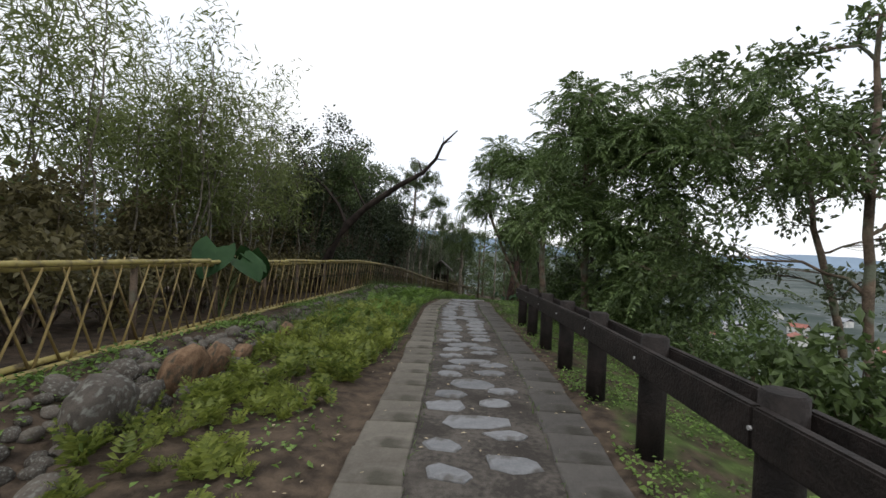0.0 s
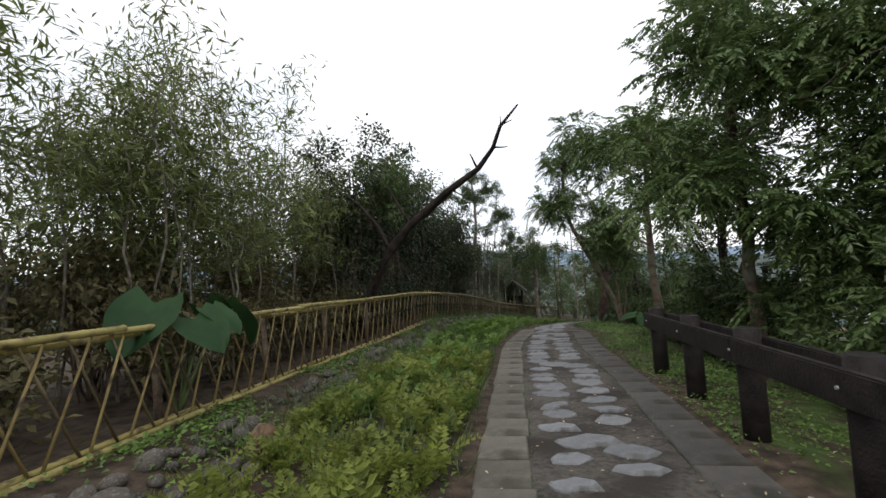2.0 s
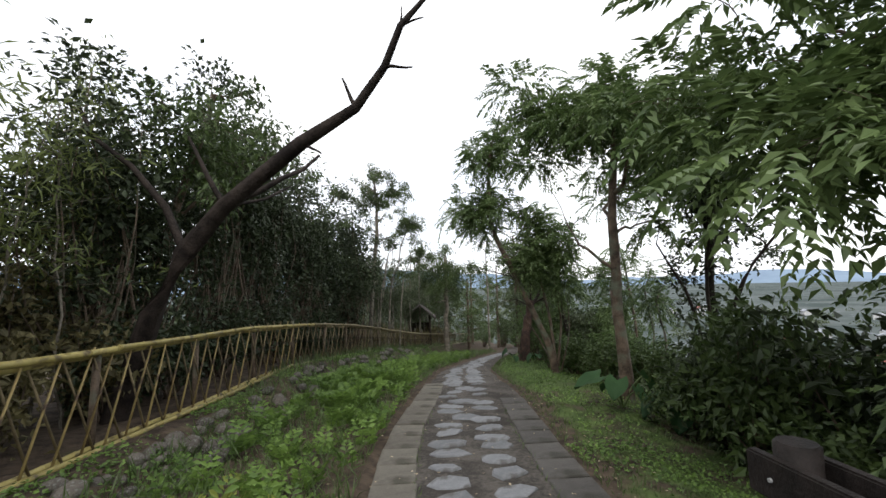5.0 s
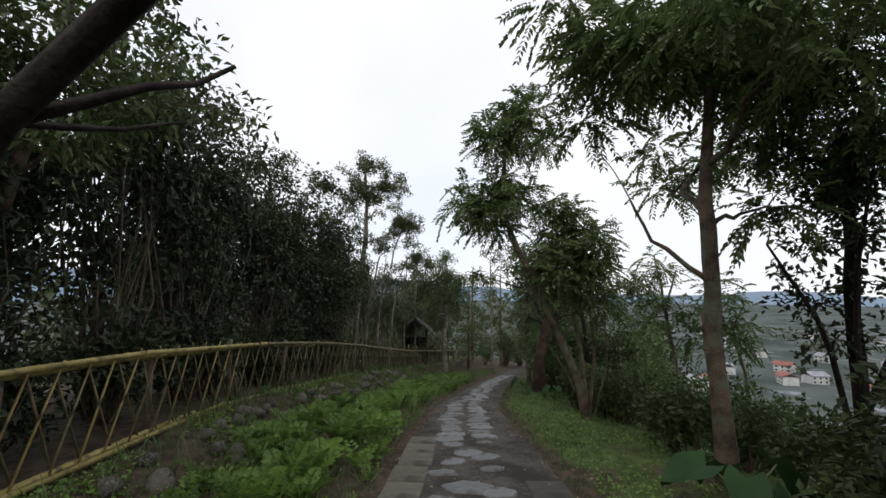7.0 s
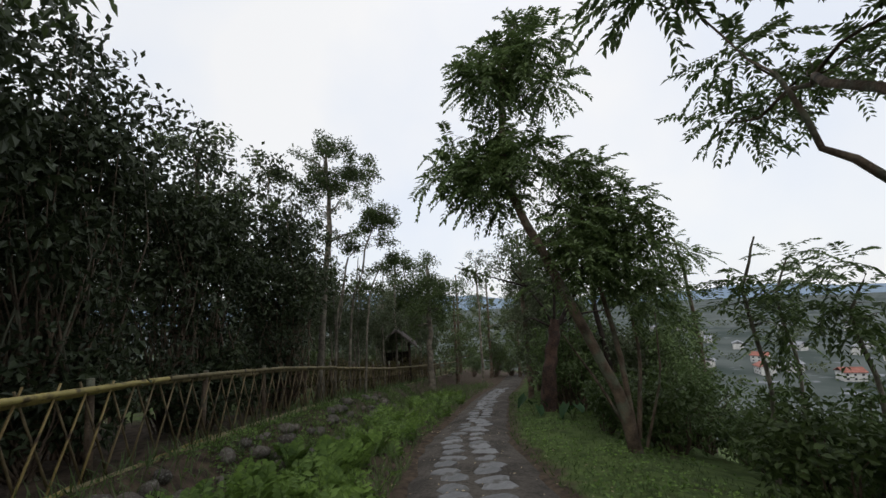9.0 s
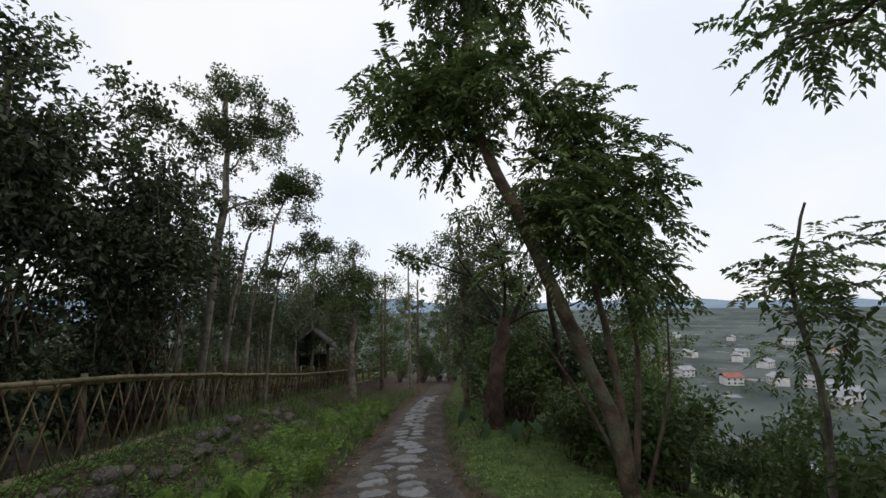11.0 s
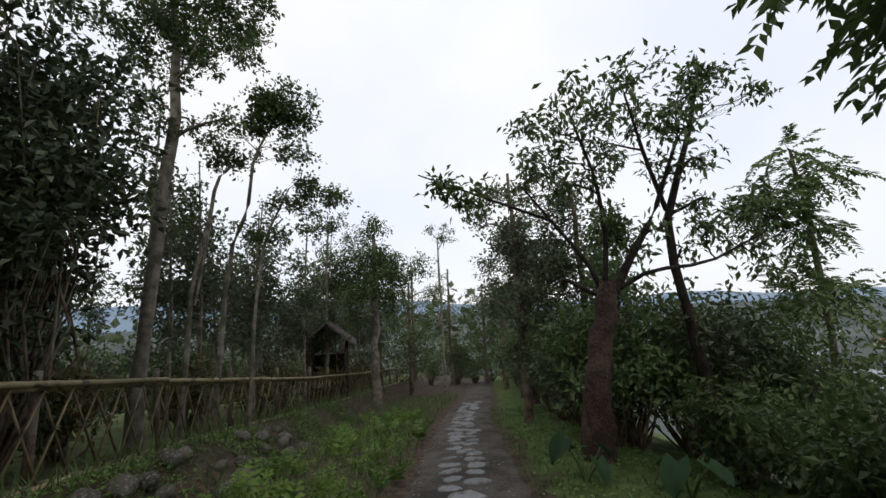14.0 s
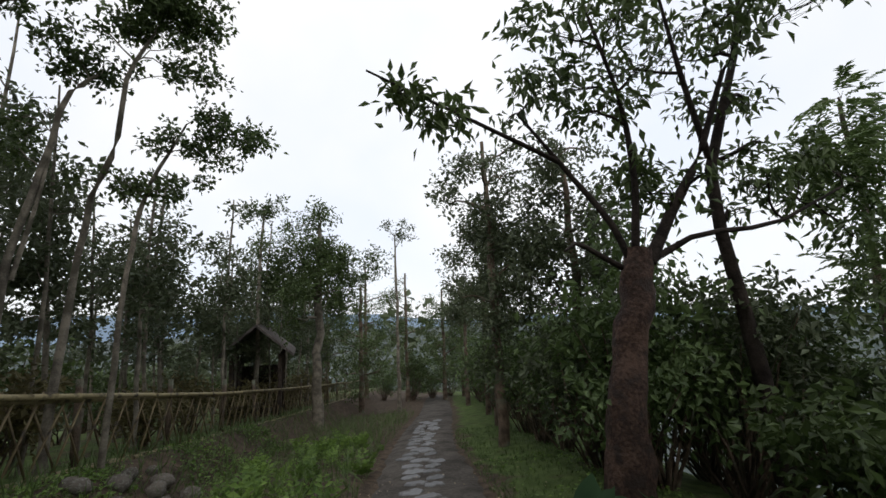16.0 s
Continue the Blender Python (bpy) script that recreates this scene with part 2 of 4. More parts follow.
# ---- mesh helpers ----
def mesh_np(name, verts, quads, mat, tint=None, shade_smooth=False, **attrs):
    me = bpy.data.meshes.new(name)
    verts, quads = np.asarray(verts, np.float32), np.asarray(quads, np.int32)
    k = quads.shape[1]
    me.vertices.add(len(verts))
    me.vertices.foreach_set("co", verts.ravel())
    me.loops.add(quads.size)
    me.loops.foreach_set("vertex_index", quads.ravel())
    me.polygons.add(len(quads))
    me.polygons.foreach_set("loop_start", np.arange(0, quads.size, k, dtype=np.int32))
    if tint is not None:
        attrs["tint"] = tint
    for key, values in attrs.items():
        me.attributes.new(key, "FLOAT", "POINT").data.foreach_set("value", np.asarray(values, np.float32))
    me.update(calc_edges=True)
    me.validate()
    me.polygons.foreach_set("use_smooth", np.full(len(me.polygons), shade_smooth))
    me.materials.append(mat)
    return me


def unit(v):
    return v / np.maximum(np.linalg.norm(v, axis=-1, keepdims=True), 1e-6)


class Tubes:
    """Tapered round limbs gathered into one mesh."""

    def __init__(self):
        self.v, self.q, self.n = [], [], 0

    def add(self, pts, radii, sides=7, knob=0.0, rng=None):
        pts = np.asarray(pts, float)
        m = len(pts)
        radii = np.interp(np.linspace(0, 1, m), np.linspace(0, 1, len(radii)), radii)
        tan = unit(np.gradient(pts, axis=0))
        ref = np.where(np.abs(tan[:, 2:3]) > 0.9, [[1.0, 0, 0]], [[0, 0, 1.0]])
        a = unit(np.cross(tan, ref))
        b = np.cross(tan, a)
        ang = np.linspace(0, 2 * np.pi, sides, endpoint=False)
        rr = radii[:, None] * np.ones((1, sides))
        if knob and rng is not None:
            rr = rr * (1 + knob * rng.uniform(-1, 1, rr.shape))
        ring = pts[:, None, :] + rr[..., None] * (np.cos(ang)[None, :, None] * a[:, None, :] + np.sin(ang)[None, :, None] * b[:, None, :])
        idx = np.arange(m * sides).reshape(m, sides) + self.n
        nx = np.roll(idx, -1, axis=1)
        self.q.append(np.stack([idx[:-1], nx[:-1], nx[1:], idx[1:]], -1).reshape(-1, 4))
        self.v.append(ring.reshape(-1, 3))
        self.n += m * sides

    def mesh(self, name, mat):
        return mesh_np(name, np.concatenate(self.v), np.concatenate(self.q), mat, shade_smooth=True)


def bend(a, b, rng, wob=0.12, n=7, sag=0.0):
    """A wandering line from a to b."""
    a, b = np.asarray(a, float), np.asarray(b, float)
    t = np.linspace(0, 1, n)[:, None]
    length = np.linalg.norm(b - a)
    w = np.cumsum(rng.normal(0, 1, (n, 3)), 0)
    w = w - w[:1] - (w[-1:] - w[:1]) * t
    return a + (b - a) * t + w * wob * length / n + np.array([0, 0, 1.0]) * (sag * length * np.sin(np.pi * t))


def leaves(P, D, length, width, rng, flat=0.6, droop=0.15):
    """Folded pointed leaves at P along D."""
    n = len(P)
    D = unit(D)
    up = np.array([0, 0, 1.0]) * flat + rng.normal(0, 0.5, (n, 3))
    S = unit(np.cross(D, up))
    N = np.cross(S, D)
    L = length * rng.uniform(0.65, 1.25, (n, 1))
    W = L / length * width
    v = np.stack([P, P + D * L * 0.42 - S * W + N * W * 0.35, P + D * L - N * L * droop, P + D * L * 0.42 + S * W + N * W * 0.35], 1)
    return v.reshape(-1, 3)


def spray(P, D, kind, rng):
    """Leaf sets that start at the twig ends P and point along D."""
    n = len(P)
    if kind == "pinnate":
        R, k = 0.38, 9
        Pz, Dz = [], []
        side = unit(np.cross(D, np.array([0, 0, 1.0]) + rng.normal(0, 0.2, (n, 3))))
        for i in range(k):
            t = (i + 1) / k
            c = P + D * R * t + np.array([0, 0, -0.16]) * t * t
            for s in (-1, 1):
                Pz.append(c)
                Dz.append(side * s + D * (0.35 + 0.5 * t) + np.array([0, 0, -0.35]))
        Pz, Dz = np.concatenate(Pz), np.concatenate(Dz)
        return leaves(Pz, Dz + rng.normal(0, 0.12, Dz.shape), 0.105, 0.023, rng, flat=1.5)
    if kind == "bamboo":
        k, L, W, spread, fl, dz = 5, 0.17, 0.014, 0.85, 0.5, -0.45
    elif kind == "bush":
        k, L, W, spread, fl, dz = 6, 0.105, 0.031, 1.0, 0.7, -0.15
    elif kind == "broad":
        k, L, W, spread, fl, dz = 6, 0.12, 0.026, 0.7, 0.8, -0.6
    elif kind == "small":
        k, L, W, spread, fl, dz = 8, 0.07, 0.021, 1.0, 0.6, -0.1
    else:
        k, L, W, spread, fl, dz = 6, 0.10, 0.027, 1.0, 0.7, -0.1
    Pz = np.repeat(P, k, 0) + rng.normal(0, 1, (n * k, 3)) * L * 0.7
    Dz = np.repeat(D, k, 0) + rng.normal(0, spread, (n * k, 3)) + np.array([0, 0, dz])
    return leaves(Pz, Dz, L, W, rng, flat=fl)


def leaf_mesh(name, v, mat, rng):
    n = len(v) // 4
    q = np.arange(n * 4).reshape(n, 4)
    return mesh_np(name, v, q, mat, tint=np.repeat(rng.uniform(0, 1, n), 4))


def cloud(c, r, n, rng, shell=0.5):
    """Points inside an uneven ellipsoid and the ways out from its centre."""
    d = unit(rng.normal(0, 1, (n, 3)))
    lump = 0.72 + 0.28 * np.sin(d[:, :1] * 5 + c[0] * 3) * np.sin(d[:, 1:2] * 4 + c[1]) + 0.15 * np.sin(d[:, 2:] * 7 + c[2])
    rad = rng.uniform(0, 1, (n, 1)) ** shell * lump
    return np.asarray(c) + d * rad * np.asarray(r), unit(d + rng.normal(0, 0.35, (n, 3)))


def scatter(c, r, n, size, rng, flatness=0.55):
    """Centres and half sizes of the clumps of a crown."""
    out = []
    for _ in range(n):
        d = unit(rng.normal(0, 1, 3))
        p = np.asarray(c) + d * np.asarray(r) * rng.uniform(0.25, 0.95)
        s = size * rng.uniform(0.65, 1.25)
        out.append((p, (s, s, s * flatness)))
    return out


def thing(name, label, category, at=(0, 0, 0), group=""):
    e = new(name)
    e.location = at
    return tagged(e, label, category, group)


def part(parent, name, me, label=""):
    ob = new(name, me)
    ob.parent = parent
    return tagged(ob, label) if label else ob


def tree(label, trunk, radius, clumps, kind, leaf, bark, density, seed, extra=(), twigs=3, start=0.45, name="tree", category="tree", group="", limb=0.3, limb_bark=None, taper=(1.5, 1.05, 1.0, 0.8, 0.45), wobble=0.25):
    """A tree: the line of its trunk, the clumps of its crown, limbs to each clump, twigs and leaves."""
    rng = np.random.default_rng(seed)
    trunk = np.asarray(trunk, float)
    base = trunk[0].copy()
    fine = np.stack([np.interp(np.linspace(0, 1, 14), np.linspace(0, 1, len(trunk)), trunk[:, i]) for i in range(3)], 1) - base
    fine[1:-1] += rng.normal(0, radius * wobble, fine[1:-1].shape)
    e = thing(name, label, category, base, group)
    tb = Tubes()
    fine[0, 2] -= 0.15
    tb.add(fine, [radius * k for k in taper], 11, 0.13, rng)
    lb = Tubes() if limb_bark else tb
    allv = []
    first = int(14 * start)
    girth = np.interp(np.linspace(0, 1, 14), (0, 0.25, 0.5, 0.75, 1), taper) * radius
    nodes, sizes, steps = [*fine[first:]], [*girth[first:]], [0.0] * (14 - first)
    slim = radius < 0.05
    for pts, r0 in extra:
        if len(pts) == 2:
            line = bend(np.asarray(pts[0]) - base, np.asarray(pts[1]) - base, rng, 0.25, 8)
        else:
            way = np.asarray(pts, float) - base
            line = np.stack([np.interp(np.linspace(0, 1, 8), np.linspace(0, 1, len(way)), way[:, i]) for i in range(3)], 1)
        rad = np.linspace(r0, r0 * 0.35, 8)
        lb.add(line, rad, 7, 0.1, rng)
        nodes += [*line[3:]]
        sizes += [*rad[3:]]
        steps += [0.0] * 5
    for c, r in sorted(clumps, key=lambda k: float(np.min(np.linalg.norm(fine[first:] - (np.asarray(k[0]) - base), axis=1)))):
        c = np.asarray(c, float) - base
        N, S, T = np.array(nodes), np.array(sizes), np.array(steps)
        gap = np.linalg.norm(N - c, axis=1)
        i = int(np.argmin(gap + 0.35 * T + 0.9 * np.clip(N[:, 2] - c[2] + 0.25 * gap, 0, None)))
        line = bend(N[i], c, rng, 0.32, 5 if slim else 7, 0.07)
        rl = min(S[i] * 0.72, radius * limb * 1.5 * min(1, 0.35 + gap[i] * 0.5) + 0.004)
        rad = np.linspace(rl, max(rl * 0.4, 0.004), len(line))
        lb.add(line, rad, 4 if slim else 6, 0.08, rng)
        nodes += [*line[1:]]
        sizes += [*rad[1:]]
        steps += [T[i] + gap[i] * k for k in np.linspace(0.2, 1, len(line) - 1)]
        n = max(6, int(density * r[0] * r[1] * 4))
        P, D = cloud(c, r, n, rng)
        for j in rng.integers(0, n, twigs):
            lb.add(bend(line[rng.integers(2, len(line))], P[j], rng, 0.25, 4), [rad[-1] * 0.6, 0.0025], 3)
        allv.append(spray(P, D, kind, rng))
    part(e, "trunk", tb.mesh("trunk", bark))
    if limb_bark:
        part(e, "limbs", lb.mesh("limbs", limb_bark))
    if allv:
        part(e, "foliage", leaf_mesh("foliage", np.concatenate(allv), leaf, rng))
    return e


# ---- ground ----
def axis(lo, hi, step, reach, grow=1.28):
    a = list(np.arange(lo, hi + step / 2, step))
    s = step
    while a[-1] < reach:
        s *= grow
        a.append(a[-1] + s)
    s = step
    while a[0] > -reach:
        s *= grow
        a.insert(0, a[0] - s)
    return np.array(a)


def build_ground():
    xs, ys = axis(-7, 8, 0.17, 3800), axis(-2, 40, 0.28, 3800)
    X, Y = np.meshgrid(xs, ys)
    Z = ground_z(X, Y)
    rng = np.random.default_rng(3)
    Z = Z + rng.normal(0, 0.006, Z.shape) * ((X < left_edge(Y) - 0.1) | (X > right_edge(Y) + 0.1))
    on_path = (X > left_edge(Y) + 0.05) & (X < right_edge(Y) - 0.05) & (Y > -20) & (Y < 49)
    Z = np.where(on_path, Z - 0.05, Z)
    h, w = X.shape
    idx = np.arange(h * w).reshape(h, w)
    q = np.stack([idx[:-1, :-1], idx[:-1, 1:], idx[1:, 1:], idx[1:, :-1]], -1).reshape(-1, 4)
    off = X - right_edge(Y)
    grass = 0.55 * smooth(0.0, 0.4, off) + 0.12 * smooth(0.7, 1.6, left_edge(Y) - X) + 0.25 * smooth(14, 17, Y) * (off > 0)
    grass = np.where(X < fence_x(Y) + 0.1, 0.1 + 0.5 * smooth(20, 24, Y), grass)
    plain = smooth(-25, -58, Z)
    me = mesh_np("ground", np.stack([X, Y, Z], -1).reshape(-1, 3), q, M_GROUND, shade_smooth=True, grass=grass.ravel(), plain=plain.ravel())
    tagged(new("ground", me), "dark soil and grass hillside falling to a plain", "ground", kind="structure")


def build_path():
    ys = np.arange(-12, 48.01, 0.25)
    cols = 9
    L, R = left_edge(ys), right_edge(ys)
    t = np.linspace(0, 1, cols)
    X = L[:, None] + (R - L)[:, None] * t
    Y = np.repeat(ys[:, None], cols, 1)
    rng = np.random.default_rng(5)
    Z = base_z(Y) + 0.012 * np.sin(np.pi * t) + rng.normal(0, 0.003, Y.shape)
    Z[:, 0] -= 0.03
    Z[:, -1] -= 0.03
    idx = np.arange(X.size).reshape(X.shape)
    q = np.stack([idx[:-1, :-1], idx[:-1, 1:], idx[1:, 1:], idx[1:, :-1]], -1).reshape(-1, 4)
    me = mesh_np("pavement", np.stack([X, Y, Z], -1).reshape(-1, 3), q, M_PATH, shade_smooth=True)
    return tagged(new("pavement", me), "footpath of packed earth set with slate stepping stones", "path", kind="structure")


def build_hills():
    rng = np.random.default_rng(8)
    a = np.radians(np.linspace(20, 200, 120))
    h = -10 + 110 * smooth(60, 110, np.degrees(a)) + 18 * np.sin(a * 9) + 10 * np.sin(a * 23 + 1) + rng.normal(0, 3, a.shape)
    x, y = 3000 * np.cos(a), 3000 * np.sin(a)
    v = np.concatenate([np.stack([x, y, np.full_like(a, -70)], 1), np.stack([x * 1.1, y * 1.1, h], 1)])
    i = np.arange(len(a) - 1)
    q = np.stack([i, i + 1, i + 1 + len(a), i + len(a)], 1)
    tagged(new("backdrop", mesh_np("backdrop", v, q, M_HILL, shade_smooth=True)), "distant hills beyond the plain, haze painted in as blue", "hills", kind="structure")


build_ground()
PATH_OB = build_path()
build_hills()


# ---- timber guard rail ----
def rod(length, r, sides=10, knob=0.0, bevel=0.0, mat=M_RAIL, name="rod", taper=1.0):
    """A round bar along z from 0 to length, closed at the ends."""
    bm = bmesh.new()
    bmesh.ops.create_cone(bm, cap_ends=True, segments=sides, radius1=r, radius2=r * taper, depth=length, matrix=Matrix.Translation((0, 0, length / 2)))
    if bevel:
        rim = [e for e in bm.edges if len(e.link_faces) == 2 and any(len(f.verts) > 4 for f in e.link_faces)]
        bmesh.ops.bevel(bm, geom=rim, offset=bevel, segments=2, affect="EDGES")
    me = bpy.data.meshes.new(name)
    bm.to_mesh(me)
    bm.free()
    me.polygons.foreach_set("use_smooth", [len(p.vertices) <= 4 for p in me.polygons])
    me.materials.append(mat)
    return me


def box(sx, sy, sz, bevel=0.008, mat=M_RAIL, name="board"):
    bm = bmesh.new()
    bmesh.ops.create_cube(bm, size=1, matrix=Matrix.Diagonal((sx, sy, sz, 1)))
    bmesh.ops.bevel(bm, geom=bm.edges[:], offset=bevel, segments=2, affect="EDGES")
    me = bpy.data.meshes.new(name)
    bm.to_mesh(me)
    bm.free()
    me.materials.append(mat)
    return me


def aim(a, b):
    """Pose with z from a towards b."""
    a, b = Vector(a), Vector(b)
    return Matrix.Translation(a) @ (b - a).to_track_quat("Z", "Y").to_matrix().to_4x4()


def build_rail():
    e = thing("guard_rail", "dark brown stained timber post and double rail barrier", "guard rail", (1.7, 4, 0))
    inv = Matrix.Translation((-1.7, -4, 0))
    post = rod(1.05, 0.095, 20, bevel=0.012, name="post")
    bolt = rod(0.012, 0.011, 8, mat=M_BOLT, name="bolt")
    tops = []
    for i in range(9):
        y = 9.25 - 1.23 * i
        x = 1.475 + 0.036 * y
        z = float(base_z(y))
        ob = part(e, "post", post)
        ob.matrix_local = inv @ pose(x, y, z - 0.16, 0, 0, 37 * i)
        tops.append((x, y, z + 0.72))
    for side in (-1, 1):
        for i in range(0, 8, 2):
            a, b = Vector(tops[i]), Vector(tops[i + 2] if i + 2 < 9 else tops[8])
            d = (b - a).normalized()
            if i == 0:
                a = a - d * 0.16
            mid = (a + b) / 2 + Vector((side * 0.112, 0, 0))
            ob = part(e, "rail", box(0.06, (b - a).length - 0.006, 0.2, 0.01, name="rail"))
            ob.matrix_local = inv @ Matrix.Translation(mid) @ (b - a).to_track_quat("Y", "Z").to_matrix().to_4x4()
    for x, y, z in tops:
        ob = part(e, "bolt", bolt)
        ob.matrix_local = inv @ pose(x - 0.141, y, z, 0, -90, 0)


build_rail()


# ---- bamboo fence ----
def bamboo_pole(length, r, rng, mat=None):
    """A cane with swollen joints, along z."""
    z, pts, rad = 0.0, [], []
    gap = 0.34
    while z < length:
        for dz, k in ((0, 1.16), (0.016, 1.0), (gap - 0.03, 1.0)):
            if z + dz <= length:
                pts.append((0, 0, z + dz))
                rad.append(r * k)
        z += gap * rng.uniform(0.9, 1.1)
    pts = np.array(pts, float)
    pts[:, 0] += np.sin(pts[:, 2] * 1.3 + rng.uniform(0, 6)) * r * 0.35
    pts, rad = np.vstack([pts[:1], pts, pts[-1:]]), [r * 0.1, *rad, r * 0.1]
    pts[0, 2] -= 0.002
    pts[-1, 2] += 0.002
    v = Tubes()
    v.add(pts, rad, 8)
    return v.mesh("cane", mat or M_BAMBOO)


def build_fence():
    rng = np.random.default_rng(21)
    e = thing("bamboo_fence", "weathered yellow bamboo lattice fence along the bank", "fence", (-3.4, 4, 0.3))
    inv = Matrix.Translation((3.4, -4, -0.3))

    def at(y, h, dx=0.0):
        return Vector((float(fence_x(y)) + dx, y, float(base_z(y) + 0.27 + fence_foot(y) + h * (fence_top(y) - fence_foot(y)))))

    canes = [bamboo_pole(3.3, 0.030, rng) for _ in range(3)] + [bamboo_pole(3.3, 0.034, rng)]
    canes_old_shade = [bamboo_pole(3.3, 0.030, rng, M_CANE_OLD_SHADE) for _ in range(3)]
    for row, (h, dx) in enumerate(((0.995, 0.045), (0.955, -0.03), (0.055, 0.06), (0.06, -0.04))):
        y = -3.0 - 0.7 * row
        while y < 44:
            a, b = at(y, h + rng.uniform(-0.015, 0.015), dx), at(y + 3.0, h + rng.uniform(-0.015, 0.015), dx + rng.uniform(-0.012, 0.012))
            ob = part(e, "cane", canes[int(rng.integers(0, 4))] if y < 16.5 else canes_old_shade[int(rng.integers(0, 3))])
            ob.matrix_local = inv @ aim(a, b) @ pose(0, 0, 0, 0, 0, rng.uniform(0, 360))
            y += 3.0
    stick = rod(1.0, 0.0125, 7, mat=M_STICK, name="stick", taper=0.8)
    stick_old_shade = rod(1.0, 0.0125, 7, mat=M_STICK_OLD_SHADE, name="stick", taper=0.8)
    post = rod(1.2, 0.04, 9, mat=M_BARK, name="stake", taper=0.9)
    far = Tubes()
    for lean, dx in ((0.40, 0.018), (-0.40, -0.012)):
        y = -3.0
        while y < 43:
            j = rng.uniform(-0.05, 0.05)
            h = 1.0 + rng.uniform(-0.04, 0.05)
            a, b = at(y, 0.0, dx), at(y + lean + j, h, dx)
            if y < 31:
                # rear-row sticks take the shade-darkened colour much sooner than the front row
                ob = part(e, "stick", stick if y + rng.uniform(-2.5, 2.5) < (15 if lean > 0 else 7) else stick_old_shade)
                ob.matrix_local = inv @ aim(a, b) @ Matrix.Diagonal((1, 1, (b - a).length, 1))
            else:
                far.add(np.array([a, b]) - np.array([-3.4, 4, 0.3]), [0.012, 0.010], 5)
            y += 0.32 + rng.uniform(-0.045, 0.045)
    tagged(part(e, "sticks", far.mesh("sticks", M_STICK_OLD_SHADE)), kind="stuff")
    y = -2.2
    while y < 43:
        ob = part(e, "stake", post)
        a = at(y, -0.2, -0.075)
        ob.matrix_local = inv @ pose(a.x, a.y, a.z, rng.uniform(-3, 3), rng.uniform(-3, 3), rng.uniform(0, 360))
        y += 1.75


build_fence()


# ---- trees ----
def on_ground(x, y, dz=0.0):
    return (x, y, float(ground_z(x, y)) + dz)


def crown(c, r, n, size, seed, flatness=0.55):
    return scatter(c, r, n, size, np.random.default_rng(seed), flatness)


# the feathery tree beside the guard rail
tree("broad feathery-leaved tree with dense drooping green foliage", [on_ground(3.4, 9.9), (3.3, 9.8, 1.2), (3.2, 9.7, 2.6), (3.2, 9.6, 5.0)], 0.075,
     crown((3.9, 9.6, 4.0), (2.0, 1.7, 1.9), 26, 0.7, 31, 0.38) + crown((2.4, 9.6, 2.5), (1.1, 0.9, 0.9), 14, 0.55, 32, 0.4) + crown((4.2, 9.2, 1.3), (1.8, 1.6, 0.9), 16, 0.6, 33, 0.5)
     + crown((5.4, 8.2, 3.6), (1.7, 1.7, 1.6), 18, 0.65, 133, 0.4) + crown((5.2, 10.4, 1.2), (1.4, 1.2, 1.0), 8, 0.6, 134, 0.5) + crown((4.5, 7.9, 0.9), (1.6, 1.6, 1.0), 18, 0.55, 135, 0.6)
     + crown((5.1, 9.3, 4.3), (1.4, 1.3, 1.2), 17, 0.7, 138, 0.4) + crown((4.1, 8.7, 2.5), (1.0, 0.9, 1.0), 10, 0.6, 139, 0.4) + crown((3.8, 9.2, 1.6), (0.9, 0.8, 1.0), 12, 0.45, 140, 0.4),
     "pinnate", M_LEAF_PINNATE, M_BARK, 22, 41)
# slender trees on the slope past the rail
tree("sparse small-leaved tree with bare twigs on the slope", [on_ground(5.2, 4.9), (5.0, 4.9, 0.5), (4.8, 4.8, 2.0), (4.7, 4.7, 4.2)], 0.05,
     crown((4.6, 5.0, 3.0), (1.9, 1.5, 1.7), 30, 0.42, 34) + crown((3.9, 6.4, 1.6), (1.0, 1.2, 1.0), 14, 0.4, 64), "leafy", M_LEAF_DEEP, M_BARK, 30, 42, twigs=9)
tree("sparse small-leaved tree with bare twigs on the slope", [on_ground(6.3, 6.4), (6.1, 6.4, 0.3), (5.8, 6.6, 1.8), (5.6, 6.7, 3.6)], 0.05,
     crown((5.9, 6.3, 2.3), (1.8, 1.7, 2.0), 26, 0.42, 35), "leafy", M_LEAF_GREY, M_BARK, 26, 43, twigs=9)
tree("dark small-leaved tree with many bare twigs on the slope", [on_ground(5.2, 14.6), (5.2, 14.6, 0.5), (5.15, 14.5, 2.2), (5.3, 14.3, 4.2)], 0.075,
     crown((5.3, 14.5, 2.5), (1.1, 1.2, 1.9), 36, 0.45, 136, 0.8) + crown((4.5, 14.0, 3.7), (1.2, 0.9, 0.6), 5, 0.45, 236, 0.6), "leafy", M_LEAF_BUSH, M_BARK_DEAD, 26, 137, twigs=7, start=0.2,
     extra=((((5.2, 14.6, -0.9), (4.75, 14.5, 1.0), (4.3, 14.7, 2.0)), 0.04), (((5.2, 14.5, 0.2), (5.6, 14.2, 1.5), (6.2, 14.0, 2.3)), 0.045), (((5.25, 14.6, -1.0), (4.9, 14.3, 1.4), (5.0, 14.0, 3.0)), 0.035)))
